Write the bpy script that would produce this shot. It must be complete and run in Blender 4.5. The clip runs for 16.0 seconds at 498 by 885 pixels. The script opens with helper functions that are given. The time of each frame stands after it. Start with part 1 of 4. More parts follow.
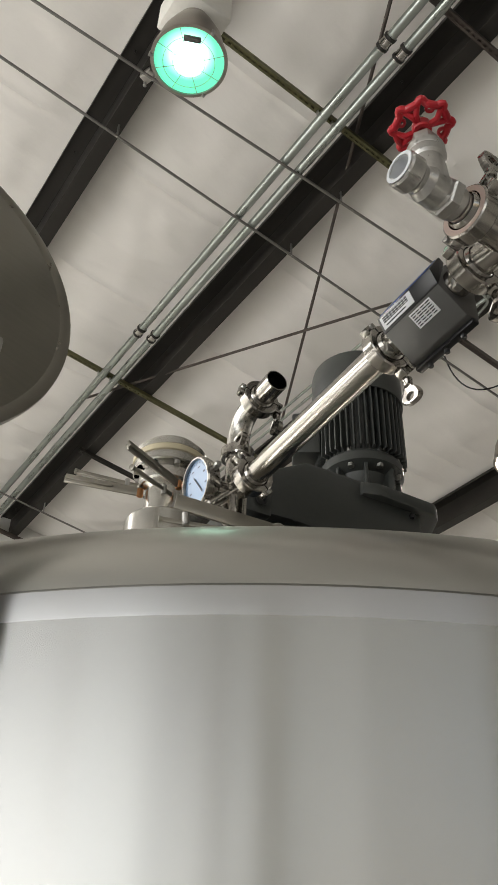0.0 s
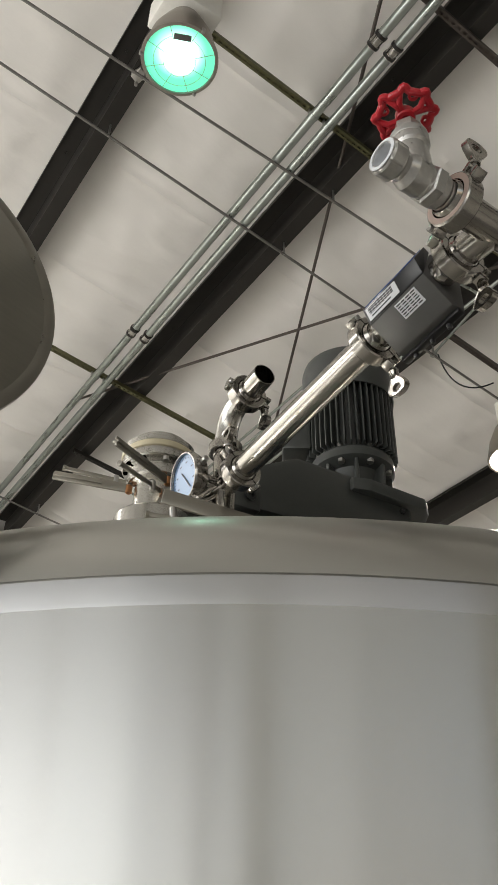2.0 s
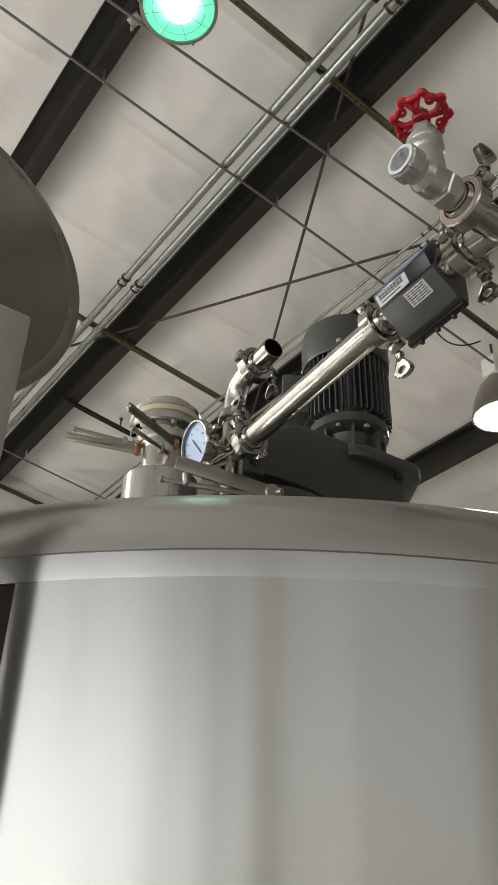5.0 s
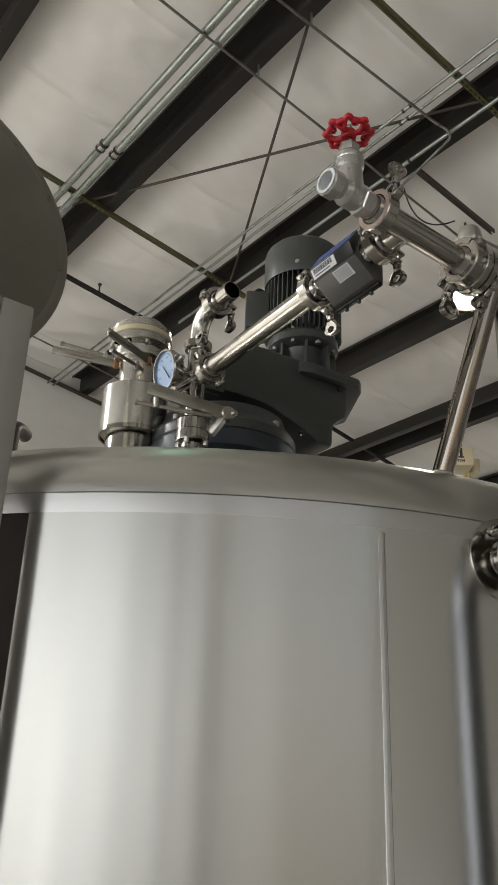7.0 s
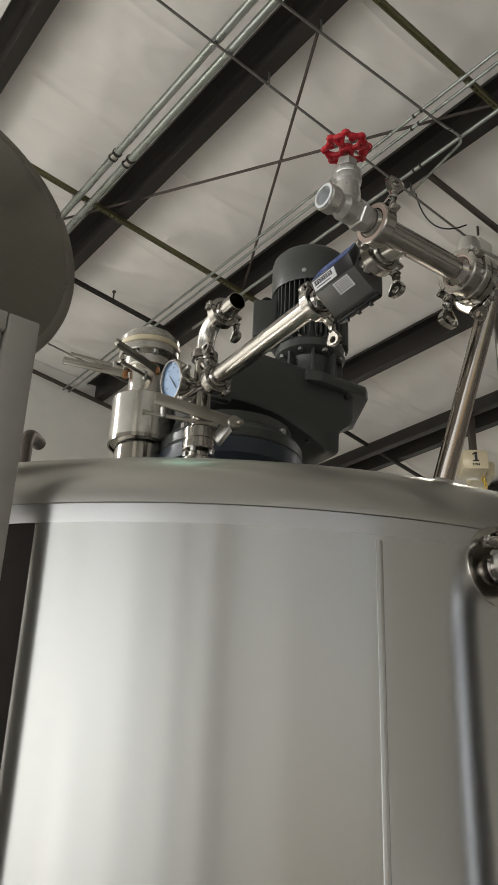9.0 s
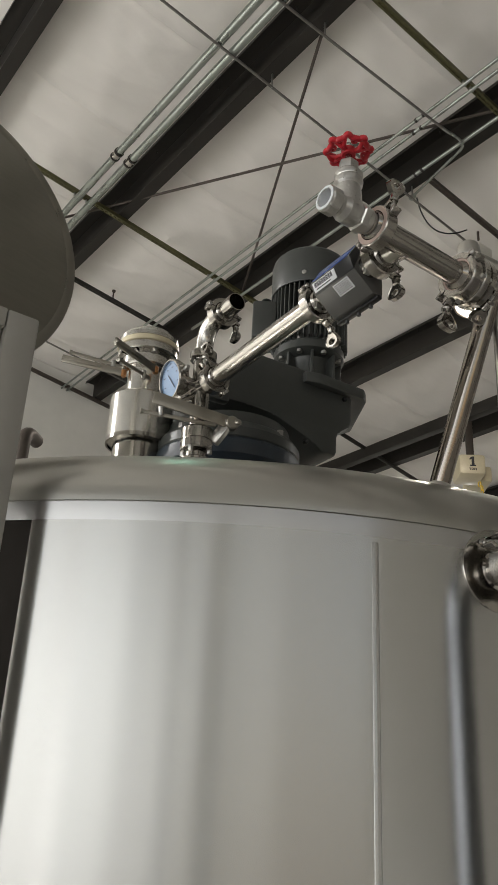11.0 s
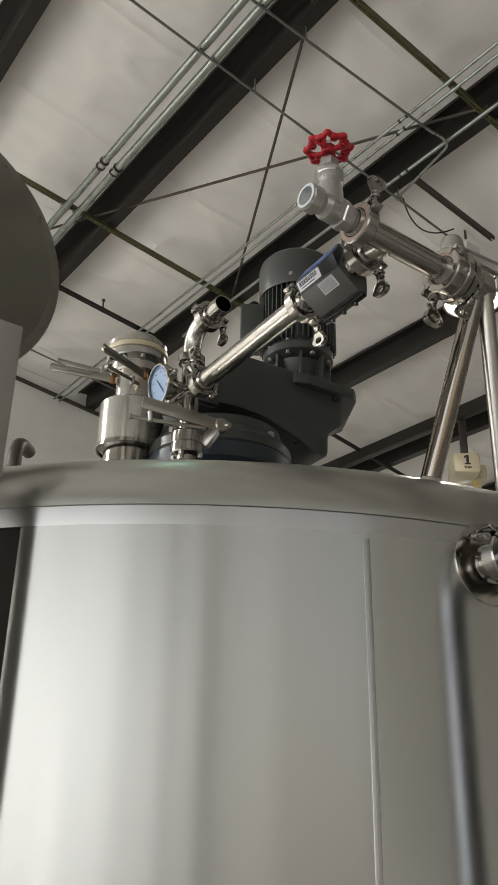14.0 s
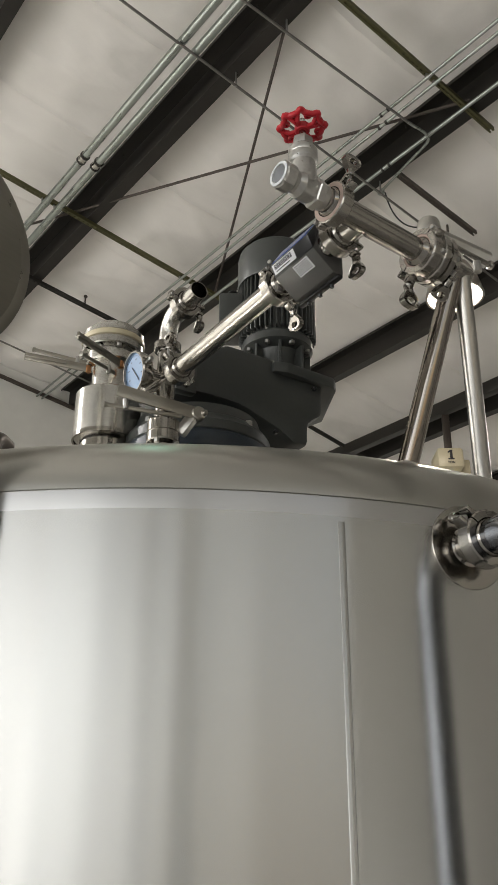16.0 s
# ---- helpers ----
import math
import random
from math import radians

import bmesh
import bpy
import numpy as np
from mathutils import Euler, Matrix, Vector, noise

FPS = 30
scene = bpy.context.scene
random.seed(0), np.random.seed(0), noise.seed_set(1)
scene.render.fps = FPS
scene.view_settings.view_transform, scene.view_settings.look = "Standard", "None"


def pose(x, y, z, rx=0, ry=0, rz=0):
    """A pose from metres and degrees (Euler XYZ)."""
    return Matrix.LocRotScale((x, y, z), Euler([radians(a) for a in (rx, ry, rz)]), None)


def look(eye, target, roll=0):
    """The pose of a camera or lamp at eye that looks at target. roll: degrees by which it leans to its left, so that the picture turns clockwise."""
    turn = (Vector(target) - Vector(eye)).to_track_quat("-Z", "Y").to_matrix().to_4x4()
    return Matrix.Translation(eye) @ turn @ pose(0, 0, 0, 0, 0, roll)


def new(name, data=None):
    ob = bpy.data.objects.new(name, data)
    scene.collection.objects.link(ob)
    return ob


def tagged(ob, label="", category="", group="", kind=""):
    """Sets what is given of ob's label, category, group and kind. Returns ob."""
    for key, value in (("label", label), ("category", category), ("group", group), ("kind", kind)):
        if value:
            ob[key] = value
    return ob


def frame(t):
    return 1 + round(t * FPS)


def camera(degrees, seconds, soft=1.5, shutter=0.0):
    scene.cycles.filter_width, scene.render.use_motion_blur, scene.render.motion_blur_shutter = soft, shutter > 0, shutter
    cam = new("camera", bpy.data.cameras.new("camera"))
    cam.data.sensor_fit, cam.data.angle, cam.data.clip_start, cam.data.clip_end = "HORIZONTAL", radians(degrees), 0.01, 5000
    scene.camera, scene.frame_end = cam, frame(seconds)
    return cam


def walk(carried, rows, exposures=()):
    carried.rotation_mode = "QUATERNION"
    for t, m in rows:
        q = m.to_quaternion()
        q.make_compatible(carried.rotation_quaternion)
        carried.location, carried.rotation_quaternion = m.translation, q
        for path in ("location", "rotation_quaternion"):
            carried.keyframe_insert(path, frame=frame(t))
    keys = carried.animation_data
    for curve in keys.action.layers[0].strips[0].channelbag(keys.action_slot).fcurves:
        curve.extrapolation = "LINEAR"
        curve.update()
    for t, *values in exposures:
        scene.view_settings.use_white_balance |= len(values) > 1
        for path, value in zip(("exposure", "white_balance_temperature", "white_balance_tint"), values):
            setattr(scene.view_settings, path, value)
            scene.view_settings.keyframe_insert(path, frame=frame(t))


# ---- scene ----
cam = camera(33.02, 16.0)
ROWS = [
    (0.0, 0.0000, 0.0000, 1.6000, 126.134, -1.524, -34.585),
    (0.5, 0.0073, -0.0040, 1.6001, 126.118, -1.237, -34.385),
    (1.0, 0.0137, -0.0011, 1.5998, 126.009, -1.234, -34.428),
    (1.5, 0.0161, 0.0007, 1.5990, 126.213, -1.203, -34.548),
    (2.0, 0.0199, 0.0036, 1.5961, 126.199, -1.050, -34.606),
    (2.5, 0.0248, 0.0103, 1.5955, 126.024, -1.047, -34.685),
    (3.0, 0.0213, 0.0104, 1.5933, 125.989, -1.160, -34.811),
    (3.2, 0.0227, 0.0121, 1.5960, 126.007, -1.232, -34.837),
    (5.3, -0.1306, -0.0802, 1.5672, 120.680, -1.527, -37.072),
    (5.5, -0.2106, -0.1096, 1.5429, 118.192, -1.067, -39.153),
    (6.0, -0.3272, -0.2093, 1.5503, 115.838, -0.760, -39.205),
    (6.5, -0.2867, -0.2908, 1.5566, 113.855, -2.532, -38.911),
    (7.0, -0.2490, -0.3576, 1.5494, 112.910, -2.008, -38.193),
    (7.5, -0.2451, -0.3852, 1.5503, 113.203, -2.247, -38.329),
    (8.0, -0.2514, -0.3958, 1.5527, 113.464, -2.382, -37.398),
    (8.5, -0.2482, -0.3954, 1.5494, 113.152, -1.981, -36.954),
    (11.0, -0.2487, -0.3956, 1.5450, 113.297, -2.804, -37.521),
    (11.5, -0.2468, -0.3942, 1.5415, 113.295, -2.676, -37.402),
    (12.0, -0.2503, -0.3930, 1.5404, 113.327, -2.528, -37.055),
    (12.5, -0.2439, -0.3902, 1.5390, 113.279, -2.171, -37.032),
    (13.0, -0.2377, -0.3925, 1.5369, 113.260, -1.567, -37.123),
    (13.5, -0.2378, -0.3960, 1.5424, 113.555, -1.382, -37.211),
    (14.0, -0.2356, -0.3960, 1.5397, 113.669, -1.079, -37.134),
    (14.5, -0.2362, -0.3992, 1.5425, 113.807, -1.019, -37.313),
    (15.0, -0.2305, -0.3976, 1.5393, 113.403, -1.300, -38.427),
    (15.5, -0.2121, -0.3802, 1.5304, 112.910, -0.820, -38.303),
    (16.0, -0.2001, -0.3808, 1.5295, 113.553, -0.375, -37.903),
]
TURNS = [(5.7, look((-0.281, -0.150, 1.537), (0.858, 1.230, 2.431), 0.7)), (6.2, look((-0.326, -0.259, 1.544), (0.797, 1.159, 2.397), 1.2))]
walk(cam, sorted([(t, pose(x, y, z, rx, ry, rz)) for t, x, y, z, rx, ry, rz in ROWS] + TURNS, key=lambda row: row[0]),
     [(0.0, 0.22), (3.2, 0.22), (5.5, 0.14), (6.0, 0.05), (7.0, 0.05), (13.0, 0.04), (14.5, 0.06), (15.5, 0.20), (16.0, 0.20)])

# ---- light ----
world = bpy.data.worlds.new("world")
scene.world = world
world.use_nodes = True
wn = world.node_tree
sky = wn.nodes.new("ShaderNodeTexSky")
sky.sky_type = "NISHITA"
sky.sun_disc = False
sky.sun_elevation, sky.sun_rotation = radians(40), radians(200)
wn.links.new(sky.outputs[0], wn.nodes["Background"].inputs[0])
wn.nodes["Background"].inputs[1].default_value = 0.06


def area_lamp(name, m, sx, sy, watts, colour):
    data = bpy.data.lights.new(name, "AREA")
    data.shape, data.size, data.size_y, data.energy, data.color = "RECTANGLE", sx, sy, watts, colour
    ob = new(name, data)
    ob.matrix_world = m
    return ob


area_lamp("dock_daylight", look((-8.80, 5.0, 2.4), (0, 5.0, 5.6)), 8.0, 4.6, 520, (1.0, 0.988, 0.96))
area_lamp("dock_daylight", look((-8.80, -1.2, 2.4), (0, -1.2, 5.6)), 4.6, 4.6, 145, (1.0, 0.988, 0.96))
# unseen fill panels, graded in strength to shape the jacket's reflected gradient
area_lamp("side_fill", look((-8.85, -4.75, 2.45), (0, -4.75, 2.45)), 2.5, 4.7, 68, (0.99, 0.988, 0.97))
area_lamp("side_fill", look((-8.85, -7.4, 2.45), (0, -7.4, 2.45)), 2.8, 4.7, 51, (0.99, 0.988, 0.97))
area_lamp("rear_fill", look((-7.92, -8.85, 2.6), (-7.92, 0, 2.6)), 1.74, 5.0, 20, (0.99, 0.985, 0.965))
area_lamp("rear_fill", look((-4.85, -8.85, 2.6), (-4.85, 0, 2.6)), 2.7, 5.0, 12, (0.99, 0.985, 0.965))
area_lamp("rear_fill", look((-1.8, -8.85, 2.6), (-1.8, 0, 2.6)), 3.2, 5.0, 5, (0.99, 0.985, 0.965))


def bay_light(name, at, watts, colour):
    data = bpy.data.lights.new(name, "AREA")
    data.shape, data.size, data.energy, data.color = "DISK", 0.4, watts, colour
    ob = new(name, data)
    ob.location = at
    return ob


# added fill lamps, out of view and clear of the tank's reflections
for x, y, watts in ((-5.0, 7.0, 600), (10.5, 8.0, 60), (11.0, 0.5, 130)):
    bay_light("hall_fill", (x, y, 5.5), watts, (1.0, 0.972, 0.94))
bay_light("green_lamp_light", (1.061, 2.336, 6.03), 0.5, (0.25, 1.0, 0.62))
bay_light("warm_lamp_light", (5.39, 3.71, 5.90), 85, (1.0, 0.90, 0.80))

# ---- materials ----
def mat(name, colour, rough=0.5, metal=0.0, grain=30.0, vary=0.15, bump=0.1, stretch=(1, 1, 1), aniso=0.0, rough_vary=0.1, coarse=2.0, depth=0.002, spec=0.5):
    """Base colour with grain at two scales, uneven gloss and fine relief."""
    m = bpy.data.materials.new(name)
    m.use_nodes = True
    n, l = m.node_tree.nodes, m.node_tree.links
    b = n["Principled BSDF"]
    geo = n.new("ShaderNodeNewGeometry")
    mp = n.new("ShaderNodeMapping")
    mp.inputs["Scale"].default_value = stretch
    l.new(geo.outputs["Position"], mp.inputs["Vector"])
    fine, big = n.new("ShaderNodeTexNoise"), n.new("ShaderNodeTexNoise")
    fine.inputs["Scale"].default_value, fine.inputs["Detail"].default_value = grain, 5
    big.inputs["Scale"].default_value, big.inputs["Detail"].default_value = coarse, 3
    l.new(mp.outputs[0], fine.inputs["Vector"])
    l.new(geo.outputs["Position"], big.inputs["Vector"])
    add = n.new("ShaderNodeMath")
    add.operation = "ADD"
    l.new(fine.outputs[0], add.inputs[0])
    l.new(big.outputs[0], add.inputs[1])
    ramp = n.new("ShaderNodeMapRange")
    ramp.inputs["From Min"].default_value, ramp.inputs["From Max"].default_value = 0.6, 1.4
    ramp.inputs["To Min"].default_value, ramp.inputs["To Max"].default_value = 1 - vary, 1 + vary
    l.new(add.outputs[0], ramp.inputs["Value"])
    mul = n.new("ShaderNodeVectorMath")
    mul.operation = "SCALE"
    mul.inputs[0].default_value = colour
    l.new(ramp.outputs[0], mul.inputs["Scale"])
    l.new(mul.outputs[0], b.inputs["Base Color"])
    rr = n.new("ShaderNodeMapRange")
    rr.inputs["From Min"].default_value, rr.inputs["From Max"].default_value = 0.6, 1.4
    rr.inputs["To Min"].default_value, rr.inputs["To Max"].default_value = max(0.02, rough - rough_vary), min(1, rough + rough_vary)
    l.new(add.outputs[0], rr.inputs["Value"])
    l.new(rr.outputs[0], b.inputs["Roughness"])
    b.inputs["Metallic"].default_value = metal
    b.inputs["Specular IOR Level"].default_value = spec
    if aniso:
        b.inputs["Anisotropic"].default_value = aniso
        tan = n.new("ShaderNodeVectorMath")
        tan.operation = "CROSS_PRODUCT"
        tan.inputs[0].default_value = (0, 0, 1)
        l.new(geo.outputs["Normal"], tan.inputs[1])
        l.new(tan.outputs[0], b.inputs["Tangent"])
        b.inputs["Anisotropic Rotation"].default_value = 0.25
    if bump:
        bp = n.new("ShaderNodeBump")
        bp.inputs["Strength"].default_value, bp.inputs["Distance"].default_value = bump, depth
        l.new(fine.outputs[0], bp.inputs["Height"])
        l.new(bp.outputs[0], b.inputs["Normal"])
    return m


def glow(name, colour, strength):
    m = bpy.data.materials.new(name)
    m.use_nodes = True
    b = m.node_tree.nodes["Principled BSDF"]
    b.inputs["Base Color"].default_value = (*colour, 1)
    b.inputs["Emission Color"].default_value = (*colour, 1)
    b.inputs["Emission Strength"].default_value = strength
    return m


TANK = mat("brushed_stainless_tank", (0.55, 0.548, 0.530), 0.25, 1.0, 9, 0.015, 0.0, (1, 1, 12), 0.95, 0.006, coarse=1.2)
SHELL = mat("polished_tank_shell", (0.60, 0.60, 0.60), 0.10, 1.0, 6, 0.02, 0.004, (1, 1, 0.2), 0.6, 0.02, coarse=1.2)
BAND = mat("satin_stainless_band", (0.515, 0.512, 0.508), 0.28, 1.0, 12, 0.012, 0.0, (1, 1, 8), 0.85, 0.006)
HEAD = mat("satin_stainless_head", (0.505, 0.497, 0.462), 0.28, 1.0, 2, 0.02, 0.0, (1, 1, 20), 0.55, 0.01)
STEEL = mat("polished_stainless", (0.40, 0.380, 0.350), 0.17, 1.0, 60, 0.05, 0.01, rough_vary=0.05)
HOSE = mat("dark_polished_outlet_steel", (0.27, 0.28, 0.305), 0.10, 1.0, 60, 0.05, 0.0, rough_vary=0.02)
MIRROR = mat("mirror_polished_pipe", (0.27, 0.24, 0.21), 0.07, 1.0, 60, 0.05, 0.0, rough_vary=0.02)
DISH = mat("dull_olive_grey_lid", (0.25, 0.237, 0.202), 0.33, 0.9, 18, 0.08, 0.03, (1, 1, 8), 0.0, 0.05)
SATIN = mat("satin_stainless", (0.50, 0.485, 0.455), 0.30, 1.0, 70, 0.03, 0.01, rough_vary=0.025)
BRIGHT = mat("bright_satin_stainless", (0.60, 0.583, 0.545), 0.25, 1.0, 14, 0.012, 0.0, (1, 1, 10), 0.5, 0.006)
CAST = mat("cast_stainless", (0.56, 0.55, 0.53), 0.30, 1.0, 220, 0.10, 0.18)
PINK = mat("pink_reflection_tint", (0.50, 0.39, 0.34), 0.4, 0.4, 60, 0.06, 0.02)
BORE = mat("painted_bore_shade", (0.03, 0.028, 0.026), 0.4, 0.6)
BOLT = mat("zinc_bolt", (0.45, 0.44, 0.42), 0.35, 1.0, 90, 0.1)
RED = mat("red_enamel", (0.45, 0.010, 0.020), 0.32, 0.0, 40, 0.12, 0.06)
GEAR = mat("grey_green_machine_paint", (0.040, 0.043, 0.040), 0.36, 0.0, 60, 0.12, 0.1)
NAVY = mat("dark_blue_flange_paint", (0.018, 0.026, 0.036), 0.4, 0.0, 60, 0.12, 0.05)
BOXGREY = mat("meter_grey_paint", (0.095, 0.093, 0.088), 0.38, 0.2, 80, 0.08, 0.03)
BLACK = mat("black_plastic", (0.012, 0.012, 0.013), 0.3, 0.0)
BLUE = mat("blue_label_film", (0.03, 0.09, 0.36), 0.12, 0.0)
PAPER = mat("white_label", (0.72, 0.74, 0.76), 0.4, 0.0, 90, 0.04, 0.0)
INK = mat("black_print", (0.02, 0.02, 0.025), 0.5, 0.0)
DIAL = mat("pale_blue_dial", (0.17, 0.27, 0.43), 0.35, 0.0, 80, 0.03, 0.0)
CAB = mat("warm_grey_cabinet_paint", (0.34, 0.326, 0.292), 0.45, 0.0, 120, 0.06, 0.06)
LID = mat("brushed_grey_lid", (0.32, 0.30, 0.26), 0.33, 0.9, 18, 0.08, 0.04, (1, 1, 8), 0.0, 0.06)
RIM = mat("paler_worn_rim_steel", (0.27, 0.255, 0.22), 0.32, 0.9, 30, 0.10, 0.03)
FRAME = mat("satin_painted_frame", (0.34, 0.328, 0.298), 0.36, 0.25, 60, 0.03, 0.0, rough_vary=0.02)
PANEL = mat("pale_grey_panel_paint", (0.66, 0.645, 0.61), 0.5, 0.0, 60, 0.05, 0.04)
DARK = mat("post_reflection_black", (0.030, 0.027, 0.024), 0.9, 0.0, spec=0.05)
PURLIN = mat("dark_primer_steel", (0.022, 0.0195, 0.0165), 0.46, 0.0, 14, 0.25, 0.05, (1, 0.1, 1), spec=0.3)
VINYL = mat("white_vinyl_insulation", (0.74, 0.712, 0.668), 0.45, 0.0, 1.8, 0.05, 0.30, (1, 2.2, 1), coarse=0.8, depth=0.05)
EMT = mat("galvanised_conduit", (0.33, 0.355, 0.325), 0.30, 0.85, 40, 0.15, 0.03, (1, 0.1, 1))
STRUT = mat("olive_strut_channel", (0.115, 0.108, 0.052), 0.45, 0.6, 50, 0.2, 0.05)
GREYROD = mat("galvanised_rod", (0.20, 0.19, 0.175), 0.45, 0.6, 50, 0.2, 0.02)
ROD = mat("dull_steel_rod", (0.075, 0.060, 0.050), 0.5, 0.3, 50, 0.2, 0.02)
WALL = mat("pale_wall_panel", (0.70, 0.69, 0.645), 0.6, 0.0, 5, 0.06, 0.2)
FLOOR = mat("grey_concrete", (0.30, 0.292, 0.278), 0.55, 0.0, 25, 0.2, 0.15)
CREAM = mat("cream_enamel", (0.56, 0.50, 0.35), 0.35, 0.0, 50, 0.08, 0.03)
YELLOW = mat("yellow_chain", (0.62, 0.42, 0.03), 0.4, 0.0)
COPPER = mat("worn_bronze_bushing", (0.45, 0.22, 0.10), 0.3, 1.0)
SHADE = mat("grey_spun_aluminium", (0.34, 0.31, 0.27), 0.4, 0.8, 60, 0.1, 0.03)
WHITEBOX = mat("white_ballast_housing", (0.78, 0.76, 0.70), 0.5, 0.0, 40, 0.05, 0.03)


def lens_glow(name, at, radius, inner, outer, hot, cool):
    """A lit lens, hottest over its bulb."""
    m = glow(name, outer, cool)
    n, l = m.node_tree.nodes, m.node_tree.links
    b = n["Principled BSDF"]
    geo, far, ramp = n.new("ShaderNodeNewGeometry"), n.new("ShaderNodeVectorMath"), n.new("ShaderNodeMapRange")
    far.operation = "DISTANCE"
    far.inputs[1].default_value = at
    l.new(geo.outputs["Position"], far.inputs[0])
    ramp.interpolation_type = "SMOOTHSTEP"
    ramp.inputs["From Min"].default_value, ramp.inputs["From Max"].default_value = radius * 0.20, radius * 0.72
    ramp.inputs["To Min"].default_value, ramp.inputs["To Max"].default_value = hot, cool
    l.new(far.outputs["Value"], ramp.inputs["Value"])
    l.new(ramp.outputs[0], b.inputs["Emission Strength"])
    mix = n.new("ShaderNodeMix")
    mix.data_type = "RGBA"
    mix.inputs[6].default_value, mix.inputs[7].default_value = (*inner, 1), (*outer, 1)
    rr = n.new("ShaderNodeMapRange")
    rr.inputs["From Min"].default_value, rr.inputs["From Max"].default_value = radius * 0.25, radius * 0.7
    l.new(far.outputs["Value"], rr.inputs["Value"])
    l.new(rr.outputs[0], mix.inputs[0])
    l.new(mix.outputs[2], b.inputs["Emission Color"])
    return m


LENS_G = lens_glow("green_lens", (1.04, 2.30, 6.065), 0.225, (0.75, 1.0, 0.92), (0.15, 0.74, 0.48), 3.0, 0.85)
BULB_G = glow("green_lamp_bulb", (0.75, 1.0, 0.92), 7)
GLASS_W = glow("warm_lamp_glow", (1.0, 0.86, 0.74), 8.0)
BULB_W = glow("warm_lamp_bulb", (1.0, 0.92, 0.85), 30)

# ---- mesh helpers ----
PLACE = {}


def thing(name, base, label, category, group="", kind=""):
    e = new(name)
    e.location = base
    e.empty_display_size = 0.05
    PLACE[e.name] = Vector(base)
    return tagged(e, label, category, group, kind)


def part(name, bm, material, parent=None, label="", smooth=True):
    """Links a bmesh, made in world metres, as one mesh under a thing or a part."""
    o = PLACE[parent.name] if parent else Vector((0, 0, 0))
    bmesh.ops.translate(bm, verts=bm.verts, vec=-o)
    if smooth:
        for f in bm.faces:
            f.smooth = True
        for e in bm.edges:
            if len(e.link_faces) == 2 and e.calc_face_angle(0) > 0.42:
                e.smooth = False
    me = bpy.data.meshes.new(name)
    bm.to_mesh(me)
    bm.free()
    me.materials.append(material)
    ob = new(name, me)
    PLACE[ob.name] = o.copy()
    if parent:
        ob.parent = parent
    if label:
        ob["label"] = label
    return ob


def axis_frame(d, up=(0, 0, 1)):
    """A turn whose z runs along d."""
    z = Vector(d).normalized()
    u = Vector(up)
    if abs(z.dot(u)) > 0.98:
        u = Vector((0, 1, 0))
    x = u.cross(z).normalized()
    y = z.cross(x)
    return Matrix((x, y, z)).transposed().to_4x4()


def lathe(bm, at, d, profile, seg=40, a0=0.0, a1=360.0, up=(0, 0, 1)):
    """Turns (radius, height) pairs round the axis d through at."""
    m = Matrix.Translation(at) @ axis_frame(d, up)
    full = abs(a1 - a0 - 360) < 1e-6
    n = seg if full else seg + 1
    rings = []
    for r, h in profile:
        if r < 1e-6:
            rings.append([bm.verts.new(m @ Vector((0, 0, h)))])
        else:
            rings.append([bm.verts.new(m @ Vector((r * math.cos(radians(a0 + (a1 - a0) * i / seg)), r * math.sin(radians(a0 + (a1 - a0) * i / seg)), h))) for i in range(n)])
    for a, b in zip(rings, rings[1:]):
        for i in range(seg):
            j = (i + 1) % n
            if len(a) == 1 and len(b) == 1:
                continue
            if len(a) == 1:
                bm.faces.new((a[0], b[j], b[i]))
            elif len(b) == 1:
                bm.faces.new((a[i], a[j], b[0]))
            else:
                bm.faces.new((a[i], a[j], b[j], b[i]))
    return bm


def rod(bm, p, q, r, seg=16, cap=True):
    p, q = Vector(p), Vector(q)
    h = (q - p).length
    c = min(r * 0.2, h * 0.2)
    prof = [(r - c, 0), (r, c), (r, h - c), (r - c, h)]
    if cap:
        prof = [(0, 0)] + prof + [(0, h)]
    return lathe(bm, p, q - p, prof, seg)


def pipe(bm, p, q, r, wall=0.002, seg=32):
    """An open tube from p to q."""
    p, q = Vector(p), Vector(q)
    h = (q - p).length
    return lathe(bm, p, q - p, [(r - wall, 0), (r, 0), (r, h), (r - wall, h), (r - wall, 0)], seg)


def bend(bm, pts, r, seg=24):
    """A tube along a run of points."""
    pts = [Vector(p) for p in pts]
    rings = []
    t = (pts[1] - pts[0]).normalized()
    fr = axis_frame(t).to_3x3()
    x = fr.col[0]
    for i, p in enumerate(pts):
        t = (pts[min(i + 1, len(pts) - 1)] - pts[max(i - 1, 0)]).normalized()
        x = (x - t * x.dot(t)).normalized()
        y = t.cross(x)
        rings.append([bm.verts.new(p + r * (math.cos(2 * math.pi * k / seg) * x + math.sin(2 * math.pi * k / seg) * y)) for k in range(seg)])
    for a, b in zip(rings, rings[1:]):
        for k in range(seg):
            bm.faces.new((a[k], a[(k + 1) % seg], b[(k + 1) % seg], b[k]))
    bm.faces.new(rings[0][::-1])
    bm.faces.new(rings[-1])
    return bm


def arc(p, corner, q, n=10):
    """Points of a rounded corner."""
    p, c, q = Vector(p), Vector(corner), Vector(q)
    return [(1 - s) ** 2 * p + 2 * s * (1 - s) * c + s * s * q for s in (i / n for i in range(n + 1))]


